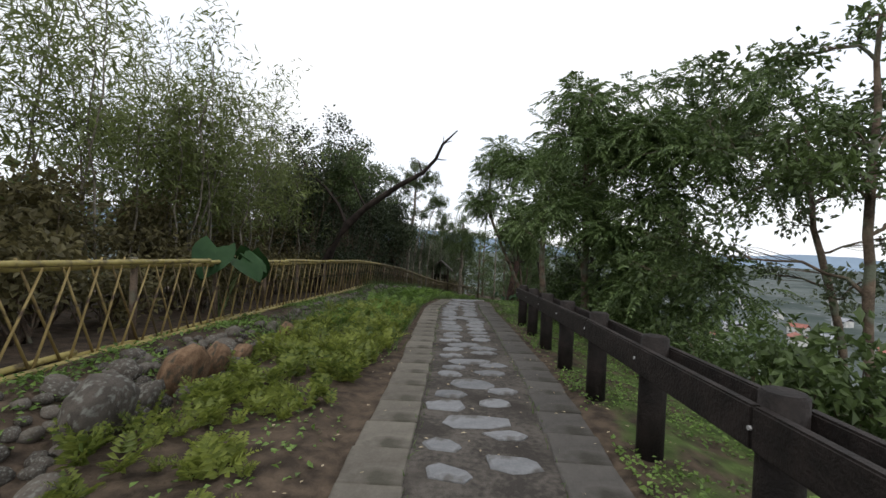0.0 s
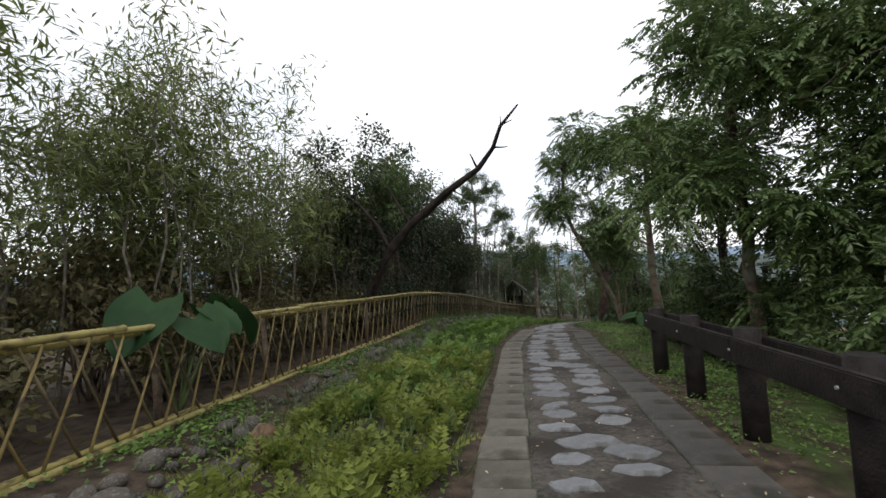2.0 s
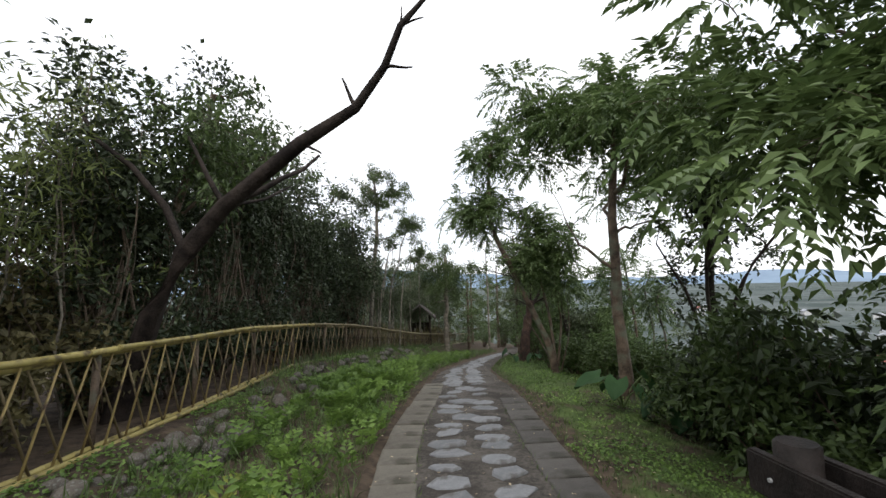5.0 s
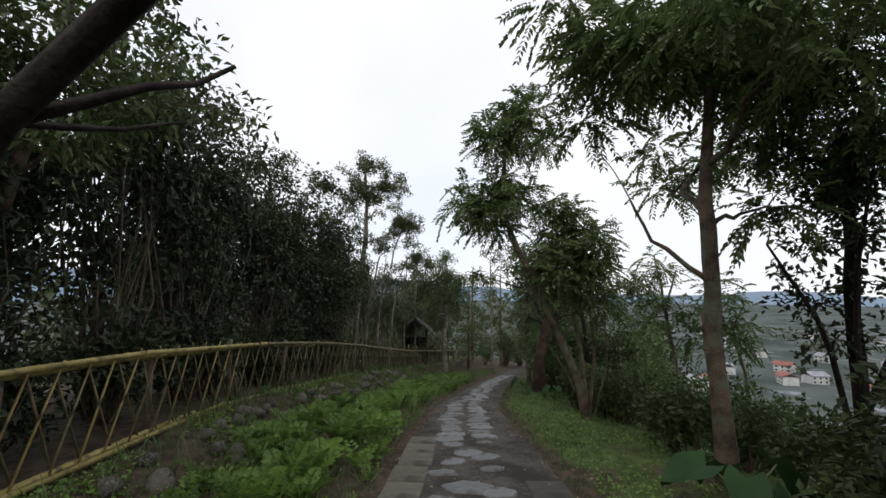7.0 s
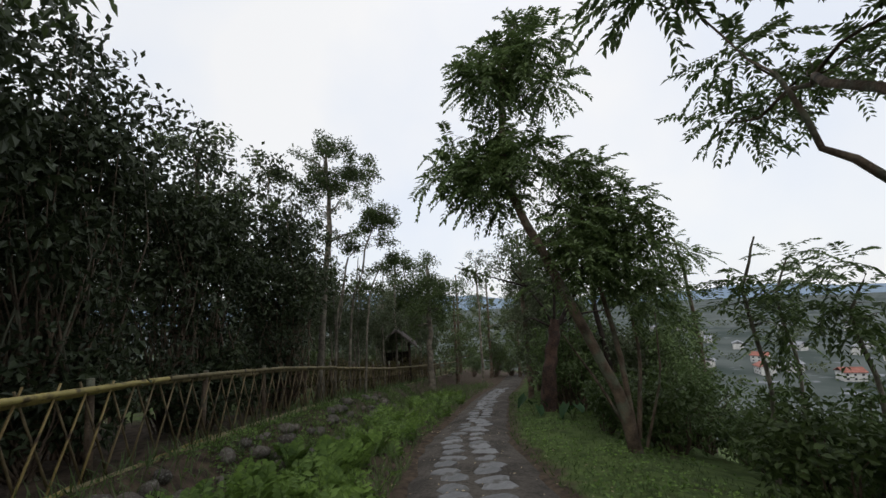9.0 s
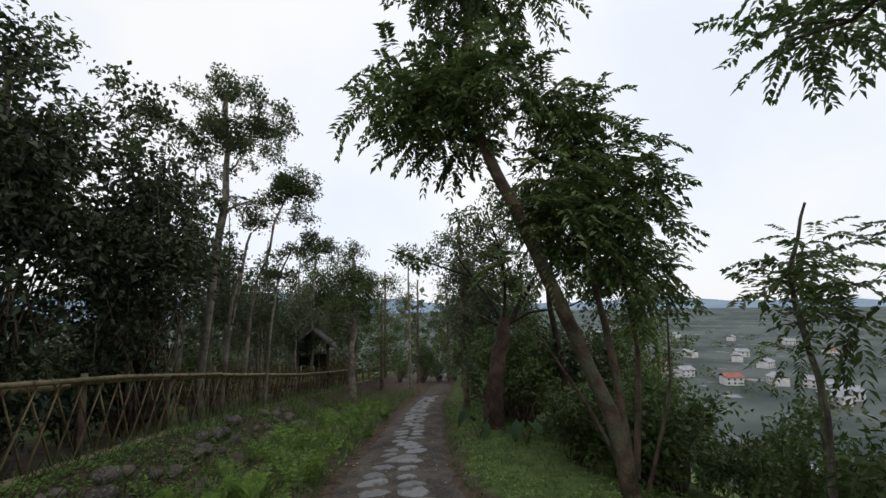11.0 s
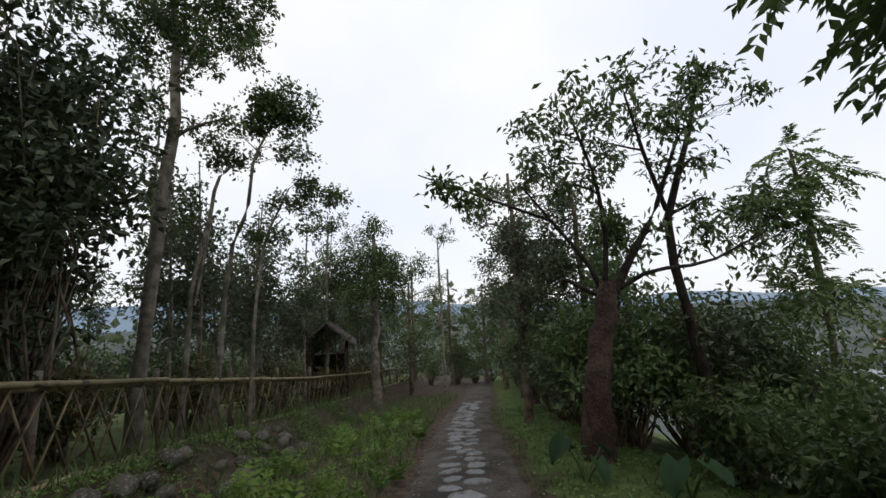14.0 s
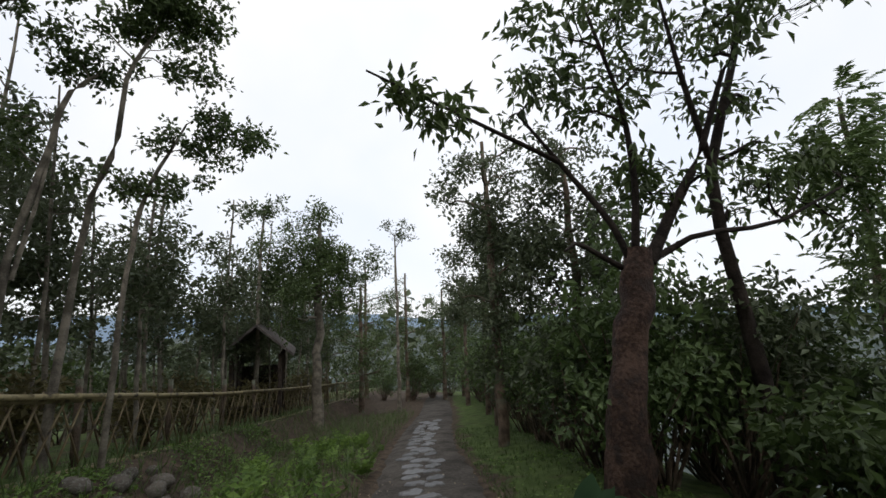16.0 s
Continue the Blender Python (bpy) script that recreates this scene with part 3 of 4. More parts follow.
# the forked tree where the rail has ended
tree("forked slender tree with feathery leaves over the path", [on_ground(3.5, 14.5), (3.42, 14.45, 0.6), (3.38, 14.4, 1.6), (3.42, 14.4, 2.7), (3.5, 14.3, 4.6)], 0.085,
     crown((3.3, 14.6, 4.3), (2.1, 1.7, 0.9), 32, 0.62, 36, 0.4) + crown((4.8, 14.6, 3.2), (1.5, 1.2, 1.0), 9, 0.5, 37) + crown((4.4, 16.8, 3.5), (1.2, 0.8, 0.4), 8, 0.4, 61) + crown((3.6, 13.2, 3.9), (1.7, 0.9, 0.6), 9, 0.6, 62),
     "pinnate", M_LEAF_PINNATE, M_BARK, 25, 44, extra=((((3.4, 14.4, 1.5), (2.6, 14.6, 2.5)), 0.035), (((3.4, 14.4, 2.2), (4.5, 17.2, 3.3)), 0.04)))
# the leaning tree
tree("leaning tree with tiers of feathery dark green leaves", [on_ground(3.55, 18.5), (3.4, 18.5, -0.4), (3.1, 18.5, 0.29), (2.78, 18.5, 1.02), (2.46, 18.5, 1.75), (2.17, 18.6, 2.38), (1.9, 18.65, 3.0), (2.0, 18.8, 4.6), (2.2, 18.8, 5.6)], 0.07,
     crown((1.65, 18.9, 3.35), (1.15, 0.9, 0.85), 30, 0.42, 38, 0.42) + crown((2.3, 18.8, 4.9), (1.1, 0.8, 1.05), 26, 0.42, 238, 0.45) + crown((3.3, 18.8, 1.95), (1.2, 0.8, 1.0), 36, 0.42, 39, 0.4) + crown((3.1, 18.7, 3.1), (0.9, 0.7, 0.5), 10, 0.38, 40, 0.4) + crown((3.9, 18.6, 1.2), (0.6, 0.6, 0.7), 8, 0.36, 65, 0.4),
     "pinnate", M_LEAF_PINNATE, M_BARK, 25, 45,
     extra=((((3.55, 18.5, -0.9), (3.45, 18.55, 0.4), (3.2, 18.6, 1.6), (3.1, 18.7, 2.6)), 0.05), (((3.6, 18.5, -0.9), (3.75, 18.5, 0.3), (3.6, 18.5, 1.3)), 0.04), (((3.5, 18.5, -0.9), (3.1, 18.6, -0.1), (2.7, 18.8, 0.6)), 0.03), (((3.65, 18.4, -1.0), (3.85, 18.2, 0.0), (3.8, 18.1, 0.9)), 0.022)))
# saplings on the slope beyond the forked tree
for k, (x, y, h) in enumerate(((4.7, 17.4, 2.3), (5.5, 16.8, 1.6), (6.1, 18.4, 2.0))):
    tree("slender sapling with alternate feathery leaves", [on_ground(x, y), (x + 0.1, y, 0.0), (x - 0.05, y + 0.1, h * 0.5), (x + 0.15, y, h * 0.8)], 0.024,
         crown((x, y, h * 0.5), (0.55, 0.55, h * 0.5), 7, 0.28, 66 + k), "pinnate", M_LEAF_PINNATE, M_BARK_PALE, 24, 70 + k, group="saplings on the slope")
# the thick reddish trunk
tree("thick reddish vine-grown trunk with a sparse open crown", [on_ground(3.78, 22.95), (3.8, 22.95, -0.9), (3.9, 22.95, -0.3), (4.02, 22.9, 0.2), (4.08, 22.9, 0.62)], 0.16,
     crown((4.9, 22.6, 2.9), (1.9, 1.3, 1.2), 34, 0.3, 46, 0.7) + crown((3.4, 23.1, 2.4), (0.8, 0.6, 0.7), 10, 0.28, 47) + crown((6.0, 22.6, 1.4), (1.2, 0.8, 0.9), 13, 0.3, 48) + crown((4.3, 22.8, 1.4), (0.8, 0.7, 0.4), 9, 0.25, 248)
     + crown((2.2, 22.95, 1.85), (0.7, 0.3, 0.25), 7, 0.2, 249),
     "broad", M_LEAF_DEEP, M_BARK_RED, 30, 46, taper=(1.45, 1.1, 0.95, 0.95, 0.8), limb_bark=M_BARK_DEAD, wobble=0.06,
     extra=((((4.0, 22.9, 0.5), (3.85, 22.95, 0.9), (3.45, 23.1, 1.5), (3.1, 23.2, 2.0)), 0.04), (((4.15, 22.85, 0.5), (4.45, 22.8, 1.0), (4.75, 22.7, 1.5), (5.1, 22.6, 2.4)), 0.065), (((4.05, 22.9, 0.55), (4.1, 22.85, 1.3), (4.0, 22.8, 2.0), (3.7, 22.8, 2.9)), 0.04),
            (((4.15, 22.85, 0.5), (4.6, 22.7, 0.75), (5.3, 22.5, 0.8), (6.2, 22.4, 1.2)), 0.035), (((5.5, 22.9, -1.6), (5.36, 22.9, -0.2), (5.15, 22.9, 0.7), (5.12, 22.9, 1.6), (5.5, 22.8, 2.5), (5.76, 22.8, 3.4)), 0.085), (((5.12, 22.9, 1.6), (4.8, 22.8, 2.3), (4.5, 22.7, 3.2)), 0.04), (((3.45, 23.1, 1.5), (2.6, 23.0, 1.75), (1.6, 22.9, 2.05)), 0.025), (((3.95, 22.95, 0.45), (3.5, 23.0, 0.7), (3.3, 22.9, 0.6)), 0.03)),
     twigs=9, limb=0.16, start=0.75)
tree("slender tree with tiers of feathery leaves on the slope", [on_ground(8.3, 23.4), (8.2, 23.3, -0.5), (7.9, 23.1, 1.2), (7.6, 23.0, 2.6)], 0.05,
     crown((7.1, 22.8, 1.9), (0.9, 0.7, 0.8), 13, 0.38, 250, 0.4) + crown((7.0, 22.6, 0.4), (0.9, 0.6, 0.5), 8, 0.36, 251, 0.4), "pinnate", M_LEAF_PINNATE, M_BARK, 25, 252)
# tall grey-green trees past it
for k, (x, y, h) in enumerate(((4.5, 27.0, 4.3), (5.7, 29.8, 3.6), (5.3, 25.6, 3.4), (6.8, 33.0, 2.4), (7.6, 37.0, 1.4))):
    tree("tall grey-green tree crowding the path", [on_ground(x, y), (x, y, 0.5), (x - 0.1, y, h * 0.8)], 0.07,
         crown((x, y, h * 0.36), (1.2, 1.0, h * 0.62), 46 if k < 3 else 26, 0.5, 80 + k, 0.85), "leafy", M_LEAF_GREY, M_BARK, 28, 85 + k, group="tall trees past the bend", start=0.2)
# trees that close the far end of the path
for k, (x, y, h) in enumerate(((6.4, 43.0, 2.6), (8.2, 42.0, 1.6), (4.3, 44.0, 3.2), (9.8, 43.5, 1.6), (2.2, 43.0, 3.0), (3.4, 38.5, 1.6), (-0.5, 40.0, 2.4))):
    g = float(ground_z(x, y))
    tree("dark leafy tree closing the far end of the path", [(x, y, g), (x, y, g + 2.5), (x, y, h)], 0.09,
         crown((x, y, (g + h) / 2 + 0.3), (1.8, 1.4, (h - g) / 2), 28, 0.8, 180 + k, 0.8), "leafy", M_LEAF_DEEP, M_BARK, 13, 186 + k, group="trees at the far end", start=0.2, twigs=2)
# leafy tree round the dead branch
tree("open-crowned tree with drooping leaves above the fence", [on_ground(-4.7, 14.7), (-4.5, 14.6, 1.5), (-3.7, 14.2, 3.2), (-3.1, 13.8, 4.4)], 0.07,
     crown((-3.2, 14.3, 3.8), (1.8, 1.8, 1.2), 36, 0.45, 90, 0.8), "broad", M_LEAF_DEEP, M_BARK, 24, 91, twigs=9)
tree("tall dark leafy tree behind the fence", [on_ground(-4.2, 21.6), (-4.1, 21.6, 1.5), (-4.0, 21.6, 4.6)], 0.09,
     crown((-3.9, 21.6, 3.4), (1.7, 1.6, 2.0), 34, 0.55, 92), "leafy", M_LEAF_DEEP, M_BARK, 30, 93)
# the tall trees behind the fence
tree("slim crooked tree with small leafy tops", [on_ground(-1.75, 25.0), (-1.64, 25.0, 0.93), (-1.5, 25.0, 1.6), (-1.31, 25.0, 2.62), (-1.05, 25.0, 2.87)], 0.032,
     crown((-1.25, 25.0, 3.0), (0.4, 0.4, 0.3), 9, 0.22, 57, 0.9) + crown((-1.7, 25.1, 2.2), (0.35, 0.35, 0.5), 5, 0.2, 58, 0.9), "small", M_LEAF_DEEP, M_BARK_PALE, 70, 59, extra=((((-1.6, 25.0, 0.6), (-1.45, 25.0, 1.5), (-1.35, 25.0, 2.4)), 0.025),))
tree("tall tree with a rounded top crown behind the fence", [on_ground(-2.05, 24.3), (-1.95, 24.3, 0.14), (-1.82, 24.3, 2.28), (-1.66, 24.3, 3.68), (-1.75, 24.2, 5.6)], 0.08,
     crown((-1.7, 24.3, 5.0), (1.8, 1.4, 1.15), 52, 0.38, 49, 0.7) + crown((-1.75, 24.2, 3.5), (1.0, 0.8, 0.9), 18, 0.24, 50, 1.0), "small", M_LEAF_DEEP, M_BARK_PALE, 50, 47, twigs=5)
tree("slim crooked tree with a dense leafy top", [on_ground(-1.4, 25.4), (-1.32, 25.5, 0.76), (-1.16, 25.4, 1.66), (-0.9, 25.2, 2.2), (-0.78, 25.0, 2.96), (-0.5, 25.0, 3.6)], 0.032,
     crown((-0.3, 25.0, 3.8), (0.75, 0.6, 0.45), 20, 0.26, 51, 0.9) + crown((-0.85, 25.0, 3.5), (0.3, 0.3, 0.5), 5, 0.2, 151, 0.9) + crown((-0.3, 25.1, 3.1), (0.5, 0.4, 0.25), 6, 0.2, 53, 0.9), "small", M_LEAF_DEEP, M_BARK_PALE, 80, 48, start=0.6)
tree("slim tree with open airy leaf clusters", [on_ground(-0.95, 25.6), (-0.8, 25.5, 0.9), (-0.68, 25.5, 1.74), (-0.3, 25.5, 2.6)], 0.026,
     crown((0.05, 25.5, 2.4), (0.8, 0.6, 0.6), 20, 0.24, 52, 0.8) + crown((-0.9, 25.6, 1.7), (0.6, 0.5, 0.4), 8, 0.24, 54, 0.8), "small", M_LEAF_DEEP, M_BARK_PALE, 60, 148, start=0.4)
tree("dark rounded tree in the grove", [on_ground(1.5, 33.0), (1.5, 33, 0.5), (1.5, 33, 3.0)], 0.12,
     crown((1.4, 33, 1.7), (2.0, 1.5, 2.3), 48, 0.62, 54, 0.9), "leafy", M_LEAF_DEEP, M_BARK_PALE, 34, 49)
tree("slim tree with a small flat top", [on_ground(-0.1, 32.6), (-0.1, 32.6, 1), (-0.05, 32.6, 3.4)], 0.05,
     crown((0, 32.6, 3.3), (0.7, 0.5, 0.5), 10, 0.32, 55, 0.8), "leafy", M_LEAF_DEEP, M_BARK_PALE, 34, 50)
tree("slim pale tree with a thin open top", [on_ground(4.6, 36.5), (4.6, 36.5, 0), (4.5, 36.3, 3.4)], 0.06,
     crown((4.5, 36.3, 3.4), (0.9, 0.9, 0.8), 9, 0.35, 56), "leafy", M_LEAF_GREY, M_BARK_PALE, 20, 51)


def dead_tree():
    rng = np.random.default_rng(60)
    e = thing("dead_tree", "bare dark leaning dead branch with short snapped twigs", "tree", on_ground(-3.9, 13.0))
    b = np.array(e.location)
    tb = Tubes()
    line = np.array([on_ground(-3.9, 13.0, -0.1), (-3.4, 12.9, 1.1), (-2.9, 12.7, 1.85), (-2.3, 12.45, 2.4), (-1.3, 12.1, 3.05), (-0.65, 11.95, 3.4), (-0.3, 11.7, 3.75), (-0.12, 11.6, 4.15), (0.26, 11.46, 4.5)]) - b
    tb.add(line, [0.15, 0.13, 0.115, 0.10, 0.08, 0.06, 0.045, 0.035, 0.018], 9, 0.12, rng)
    for i, d, r in ((5, (-0.15, 0, 0.35), 0.03), (6, (0.3, 0, 0.0), 0.022), (7, (0.25, 0, 0.1), 0.018), (4, (0.25, -0.1, -0.15), 0.025), (3, (-0.5, 0.1, 0.9), 0.04), (2, (-1.5, 0.2, 2.0), 0.055), (3, (0.9, 0.95, 0.9), 0.05), (3, (0.4, 1.2, 0.5), 0.03), (7, (0.02, 0, 0.22), 0.015)):
        tb.add(bend(line[i], line[i] + np.array(d), rng, 0.15, 5), [r, r * 0.4], 6)
    part(e, "trunk", tb.mesh("trunk", M_BARK_DEAD))


dead_tree()


# ---- bamboo thicket, bushes and grove ----
def bamboo_clump(seed, height=4.6, label="thicket of thin leafy bamboo stems behind the fence"):
    rng = np.random.default_rng(seed)
    e = thing("bamboo_clump", label, "bamboo", group="bamboo behind the fence")
    tb, allv = Tubes(), []
    for _ in range(4):
        a = np.array([rng.uniform(-0.6, 0.6), rng.uniform(-0.7, 0.7), -0.1])
        h = height * rng.uniform(0.7, 1.15)
        top = a + np.array([rng.uniform(-0.7, 0.9), rng.uniform(-0.8, 0.8), h])
        line = bend(a, top, rng, 0.16, 12)
        tb.add(line, [0.019, 0.015, 0.005], 6)
        for _ in range(22):
            t = rng.uniform(0.34, 1) ** 0.75
            p = np.array([np.interp(t, np.linspace(0, 1, 12), line[:, k]) for k in range(3)])
            q = p + np.array([rng.normal(0, 0.5), rng.normal(0, 0.5), rng.uniform(-0.05, 0.5)]) * (1.15 - 0.5 * t)
            tb.add(bend(p, q, rng, 0.2, 4), [0.005, 0.002], 3)
            P = p + (q - p) * rng.uniform(0.35, 1.15, (5, 1)) + rng.normal(0, 0.07, (5, 3))
            allv.append(spray(P, unit(np.repeat((q - p)[None], 5, 0) + rng.normal(0, 0.35, (5, 3))), "bamboo", rng))
    part(e, "stems", tb.mesh("stems", M_BARK_PALE))
    part(e, "foliage", leaf_mesh("foliage", np.concatenate(allv), M_LEAF_BAMBOO, rng))
    return e


def bush(seed, r, n, leaf, label, kind="bush", category="bush", group="", bark=M_BARK, per=24):
    rng = np.random.default_rng(seed)
    e = thing("bush", label, category, group=group)
    tb, allv = Tubes(), []
    for c, s in scatter((0, 0, r[2] * 0.95), (r[0] * 0.75, r[1] * 0.75, r[2] * 0.75), n, min(r) * 0.55, rng, 0.8):
        c[2] = max(c[2], 0.12)
        tb.add(bend((rng.uniform(-0.1, 0.1), rng.uniform(-0.1, 0.1), -0.08), c, rng, 0.25, 4), [0.022, 0.012, 0.005], 4)
        P, D = cloud(c, s, per, rng, 0.6)
        P[:, 2] = np.maximum(P[:, 2], 0.03)
        allv.append(spray(P, D, kind, rng))
    part(e, "stems", tb.mesh("stems", bark))
    part(e, "foliage", leaf_mesh("foliage", np.concatenate(allv), leaf, rng))
    return e


def plant_out(makers, spots, rng, lo=0.8, hi=1.25):
    """Copies of the given plants at the spots, turned and scaled unevenly; the first of each stands at its own first spot."""
    fresh = list(makers)
    for i, (x, y) in enumerate(spots):
        k = i % len(makers)
        s = rng.uniform(lo, hi)
        m = pose(*on_ground(x, y, -0.03), 0, 0, rng.uniform(0, 360))
        sc = (s * rng.uniform(0.9, 1.1), s * rng.uniform(0.9, 1.1), s * rng.uniform(0.88, 1.12))
        if fresh[k] is not None:
            makers[k].matrix_basis = m
            makers[k].scale = sc
            fresh[k] = None
        else:
            copy_thing(makers[k], m).scale = sc


R = np.random.default_rng(77)


def strip(y0, y1, n, off, spread, edge):
    ys = np.linspace(y0, y1, n) + R.uniform(-0.3, 0.3, n)
    return [(float(edge(y) + off + R.uniform(-spread, spread)), float(y)) for y in ys]


plant_out([bamboo_clump(s) for s in (101, 102, 103)], strip(0.5, 8, 5, -2.0, 0.3, fence_x) + [(-5.0, 8.0)] + strip(0, 9, 5, -3.6, 0.4, fence_x), R, 0.95, 1.2)
plant_out([bamboo_clump(s, 4.8) for s in (104, 105)], strip(7.5, 12.5, 6, -1.6, 0.3, fence_x) + strip(8, 12, 4, -3.0, 0.4, fence_x), R, 0.9, 1.1)
UNDER = "dark undergrowth behind the fence"
plant_out([bush(s, (1.0, 1.0, 1.4), 26, M_LEAF_UNDER, "dark tangled small-leaved bush behind the fence", group=UNDER, per=14) for s in (111, 112, 113)],
          strip(-1, 14.2, 12, -2.2, 0.3, fence_x) + strip(2, 10, 5, -3.7, 0.4, fence_x), R, 0.9, 1.2)
TALL = "tall dark bushes"
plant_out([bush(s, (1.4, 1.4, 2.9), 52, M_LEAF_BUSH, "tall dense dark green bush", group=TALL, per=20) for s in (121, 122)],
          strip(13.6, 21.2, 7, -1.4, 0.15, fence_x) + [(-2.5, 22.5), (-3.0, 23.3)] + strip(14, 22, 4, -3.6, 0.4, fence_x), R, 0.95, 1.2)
SLOPE = "bushes on the slope"
plant_out([bush(s, (0.95, 0.95, 0.75), 15, m, "leafy green bush on the falling slope", k, group=SLOPE, per=15) for s, m, k in ((131, M_LEAF_DEEP, "bush"), (132, M_LEAF_LIGHT, "leafy"), (133, M_LEAF_DEEP, "leafy"))],
          strip(0.5, 13, 12, 2.3, 0.35, right_edge) + strip(0, 14, 9, 4.2, 0.8, right_edge) + [(4.0, 20.3), (4.7, 20.7), (4.4, 19.5), (4.2, 12.2), (4.9, 13.0), (4.0, 11.4), (4.6, 15.7), (5.2, 16.6), (4.9, 14.3), (5.0, 22.1), (5.7, 22.0), (6.4, 22.3), (3.9, 16.0), (5.3, 18.0), (6.0, 19.0), (6.8, 18.2), (7.4, 20.0), (6.5, 21.2), (8.2, 19.0), (8.0, 22.0), (9.0, 20.5), (6.2, 16.8), (7.2, 16.4), (6.0, 15.2), (4.4, 18.9), (4.9, 19.6)], R, 0.8, 1.1)
plant_out([bush(s, (1.3, 1.3, 1.6), 24, m, "tall dense roadside bush", k, group="bushes beside the path", per=16) for s, m, k in ((141, M_LEAF_LIGHT, "leafy"), (142, M_LEAF_GREY, "leafy"), (143, M_LEAF_DEEP, "leafy"))],
          [(6.5, 21.4), (7.5, 23.2), (8.3, 25.0), (6.8, 22.4), (9.0, 26.5), (7.0, 25.2)] + strip(23.6, 42, 16, 1.75, 0.3, right_edge) + strip(24.5, 40, 5, 3.6, 0.6, right_edge) + [(4.9, 23.8), (5.7, 23.5), (6.8, 23.8), (5.3, 24.6), (7.3, 24.8), (6.8, 43.5), (8.2, 44.5), (9.6, 45.5), (11, 44.5), (5.6, 46), (7.6, 47)], R, 0.85, 1.25)


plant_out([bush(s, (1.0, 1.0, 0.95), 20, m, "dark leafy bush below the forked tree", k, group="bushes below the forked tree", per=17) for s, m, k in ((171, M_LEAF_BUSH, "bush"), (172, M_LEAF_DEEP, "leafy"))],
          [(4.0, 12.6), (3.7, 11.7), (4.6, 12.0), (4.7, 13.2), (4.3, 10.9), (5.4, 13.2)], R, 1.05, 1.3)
plant_out([bush(s, (0.8, 0.9, 0.75), 16, M_LEAF_UNDER, "low tangled brown-green bush at the fence foot", group=UNDER, per=12) for s in (173, 174)],
          strip(-1, 13, 11, -0.95, 0.12, fence_x) + strip(24, 40, 9, -0.95, 0.15, fence_x), R, 0.9, 1.1)
# same low bush, with the shade behind the fence in its leaf colour
plant_out([bush(175, (0.8, 0.9, 0.75), 16, M_LEAF_BUSH, "low bush at the fence foot, shade put into its leaf colour", group=UNDER, per=12)], strip(13.4, 23, 9, -0.9, 0.12, fence_x), R, 0.9, 1.15)


def sapling(seed, h, label="slender pale-stemmed young tree in the grove"):
    rng = np.random.default_rng(seed)
    top = (rng.uniform(-0.3, 0.3), rng.uniform(-0.3, 0.3), h)
    return tree(label, [(0, 0, 0), (top[0] * 0.3, 0.05, h * 0.4), top], 0.027, crown((top[0], top[1], h * 0.68), (0.75, 0.75, h * 0.36), 17, 0.34, seed, 0.85),
                "leafy", M_LEAF_GREY, M_BARK_PALE, 27, seed, start=0.3, twigs=2, group="grove of young trees")


plant_out([sapling(s, h) for s, h in ((151, 4.2), (152, 4.9), (153, 3.5))],
          strip(25.5, 41, 20, -0.9, 0.35, fence_x) + strip(25, 41, 17, -2.6, 0.8, fence_x) + strip(24, 44, 11, -5, 1.2, fence_x), R, 0.85, 1.3)

GROVE = "bushes among the grove"
plant_out([bush(s, (1.0, 1.0, 0.8), 14, m, "low green bush among the young trees", "leafy", group=GROVE, per=14) for s, m in ((161, M_LEAF_DEEP), (162, M_LEAF_GREY))],
          strip(25, 44, 9, -4.2, 1.0, fence_x) + strip(24, 46, 12, -7.5, 1.5, fence_x) + strip(22, 50, 14, -12, 2.5, fence_x), R, 1.1, 1.8)


def far_woods():
    """Woods on the slopes beyond the path, and hedges of the plain."""
    rng = np.random.default_rng(200)
    spots = []
    for _ in range(210):
        k = rng.uniform()
        if k < 0.42:
            x, y, s = rng.uniform(-45, 30), rng.uniform(50, 110), rng.uniform(3.0, 6.0)
        elif k < 0.72:
            x, y, s = rng.uniform(-60, -12), rng.uniform(0, 80), rng.uniform(2.0, 4.0)
        else:
            x, y, s = rng.uniform(16, 90), rng.uniform(-5, 80), rng.uniform(1.6, 3.4)
        spots.append((x, y, s))
    allv = []
    for x, y, s in spots:
        c = np.array([x, y, float(ground_z(x, y)) + s * 0.75])
        P, D = cloud(c, (s, s, s * 1.0), 150, rng, 0.45)
        allv.append(leaves(P, D + rng.normal(0, 0.6, P.shape), 0.16 * s, 0.06 * s, rng))
    for _ in range(260):
        a, d = rng.uniform(-0.6, 1.5), rng.uniform(140, 900)
        x, y = d * math.cos(a), d * math.sin(a)
        s = rng.uniform(3, 8)
        c = np.array([x, y, float(ground_z(x, y)) + s * 0.5])
        P, D = cloud(c, (s * 2, s * 2, s * 0.8), 36, rng, 0.45)
        allv.append(leaves(P, D, s * 0.5, s * 0.2, rng))
    ob = new("far_woods", leaf_mesh("far_woods", np.concatenate(allv), M_LEAF_GREY, rng))
    tagged(ob, "far grey-green woods and hedges below the hill", "woods", kind="stuff")


far_woods()


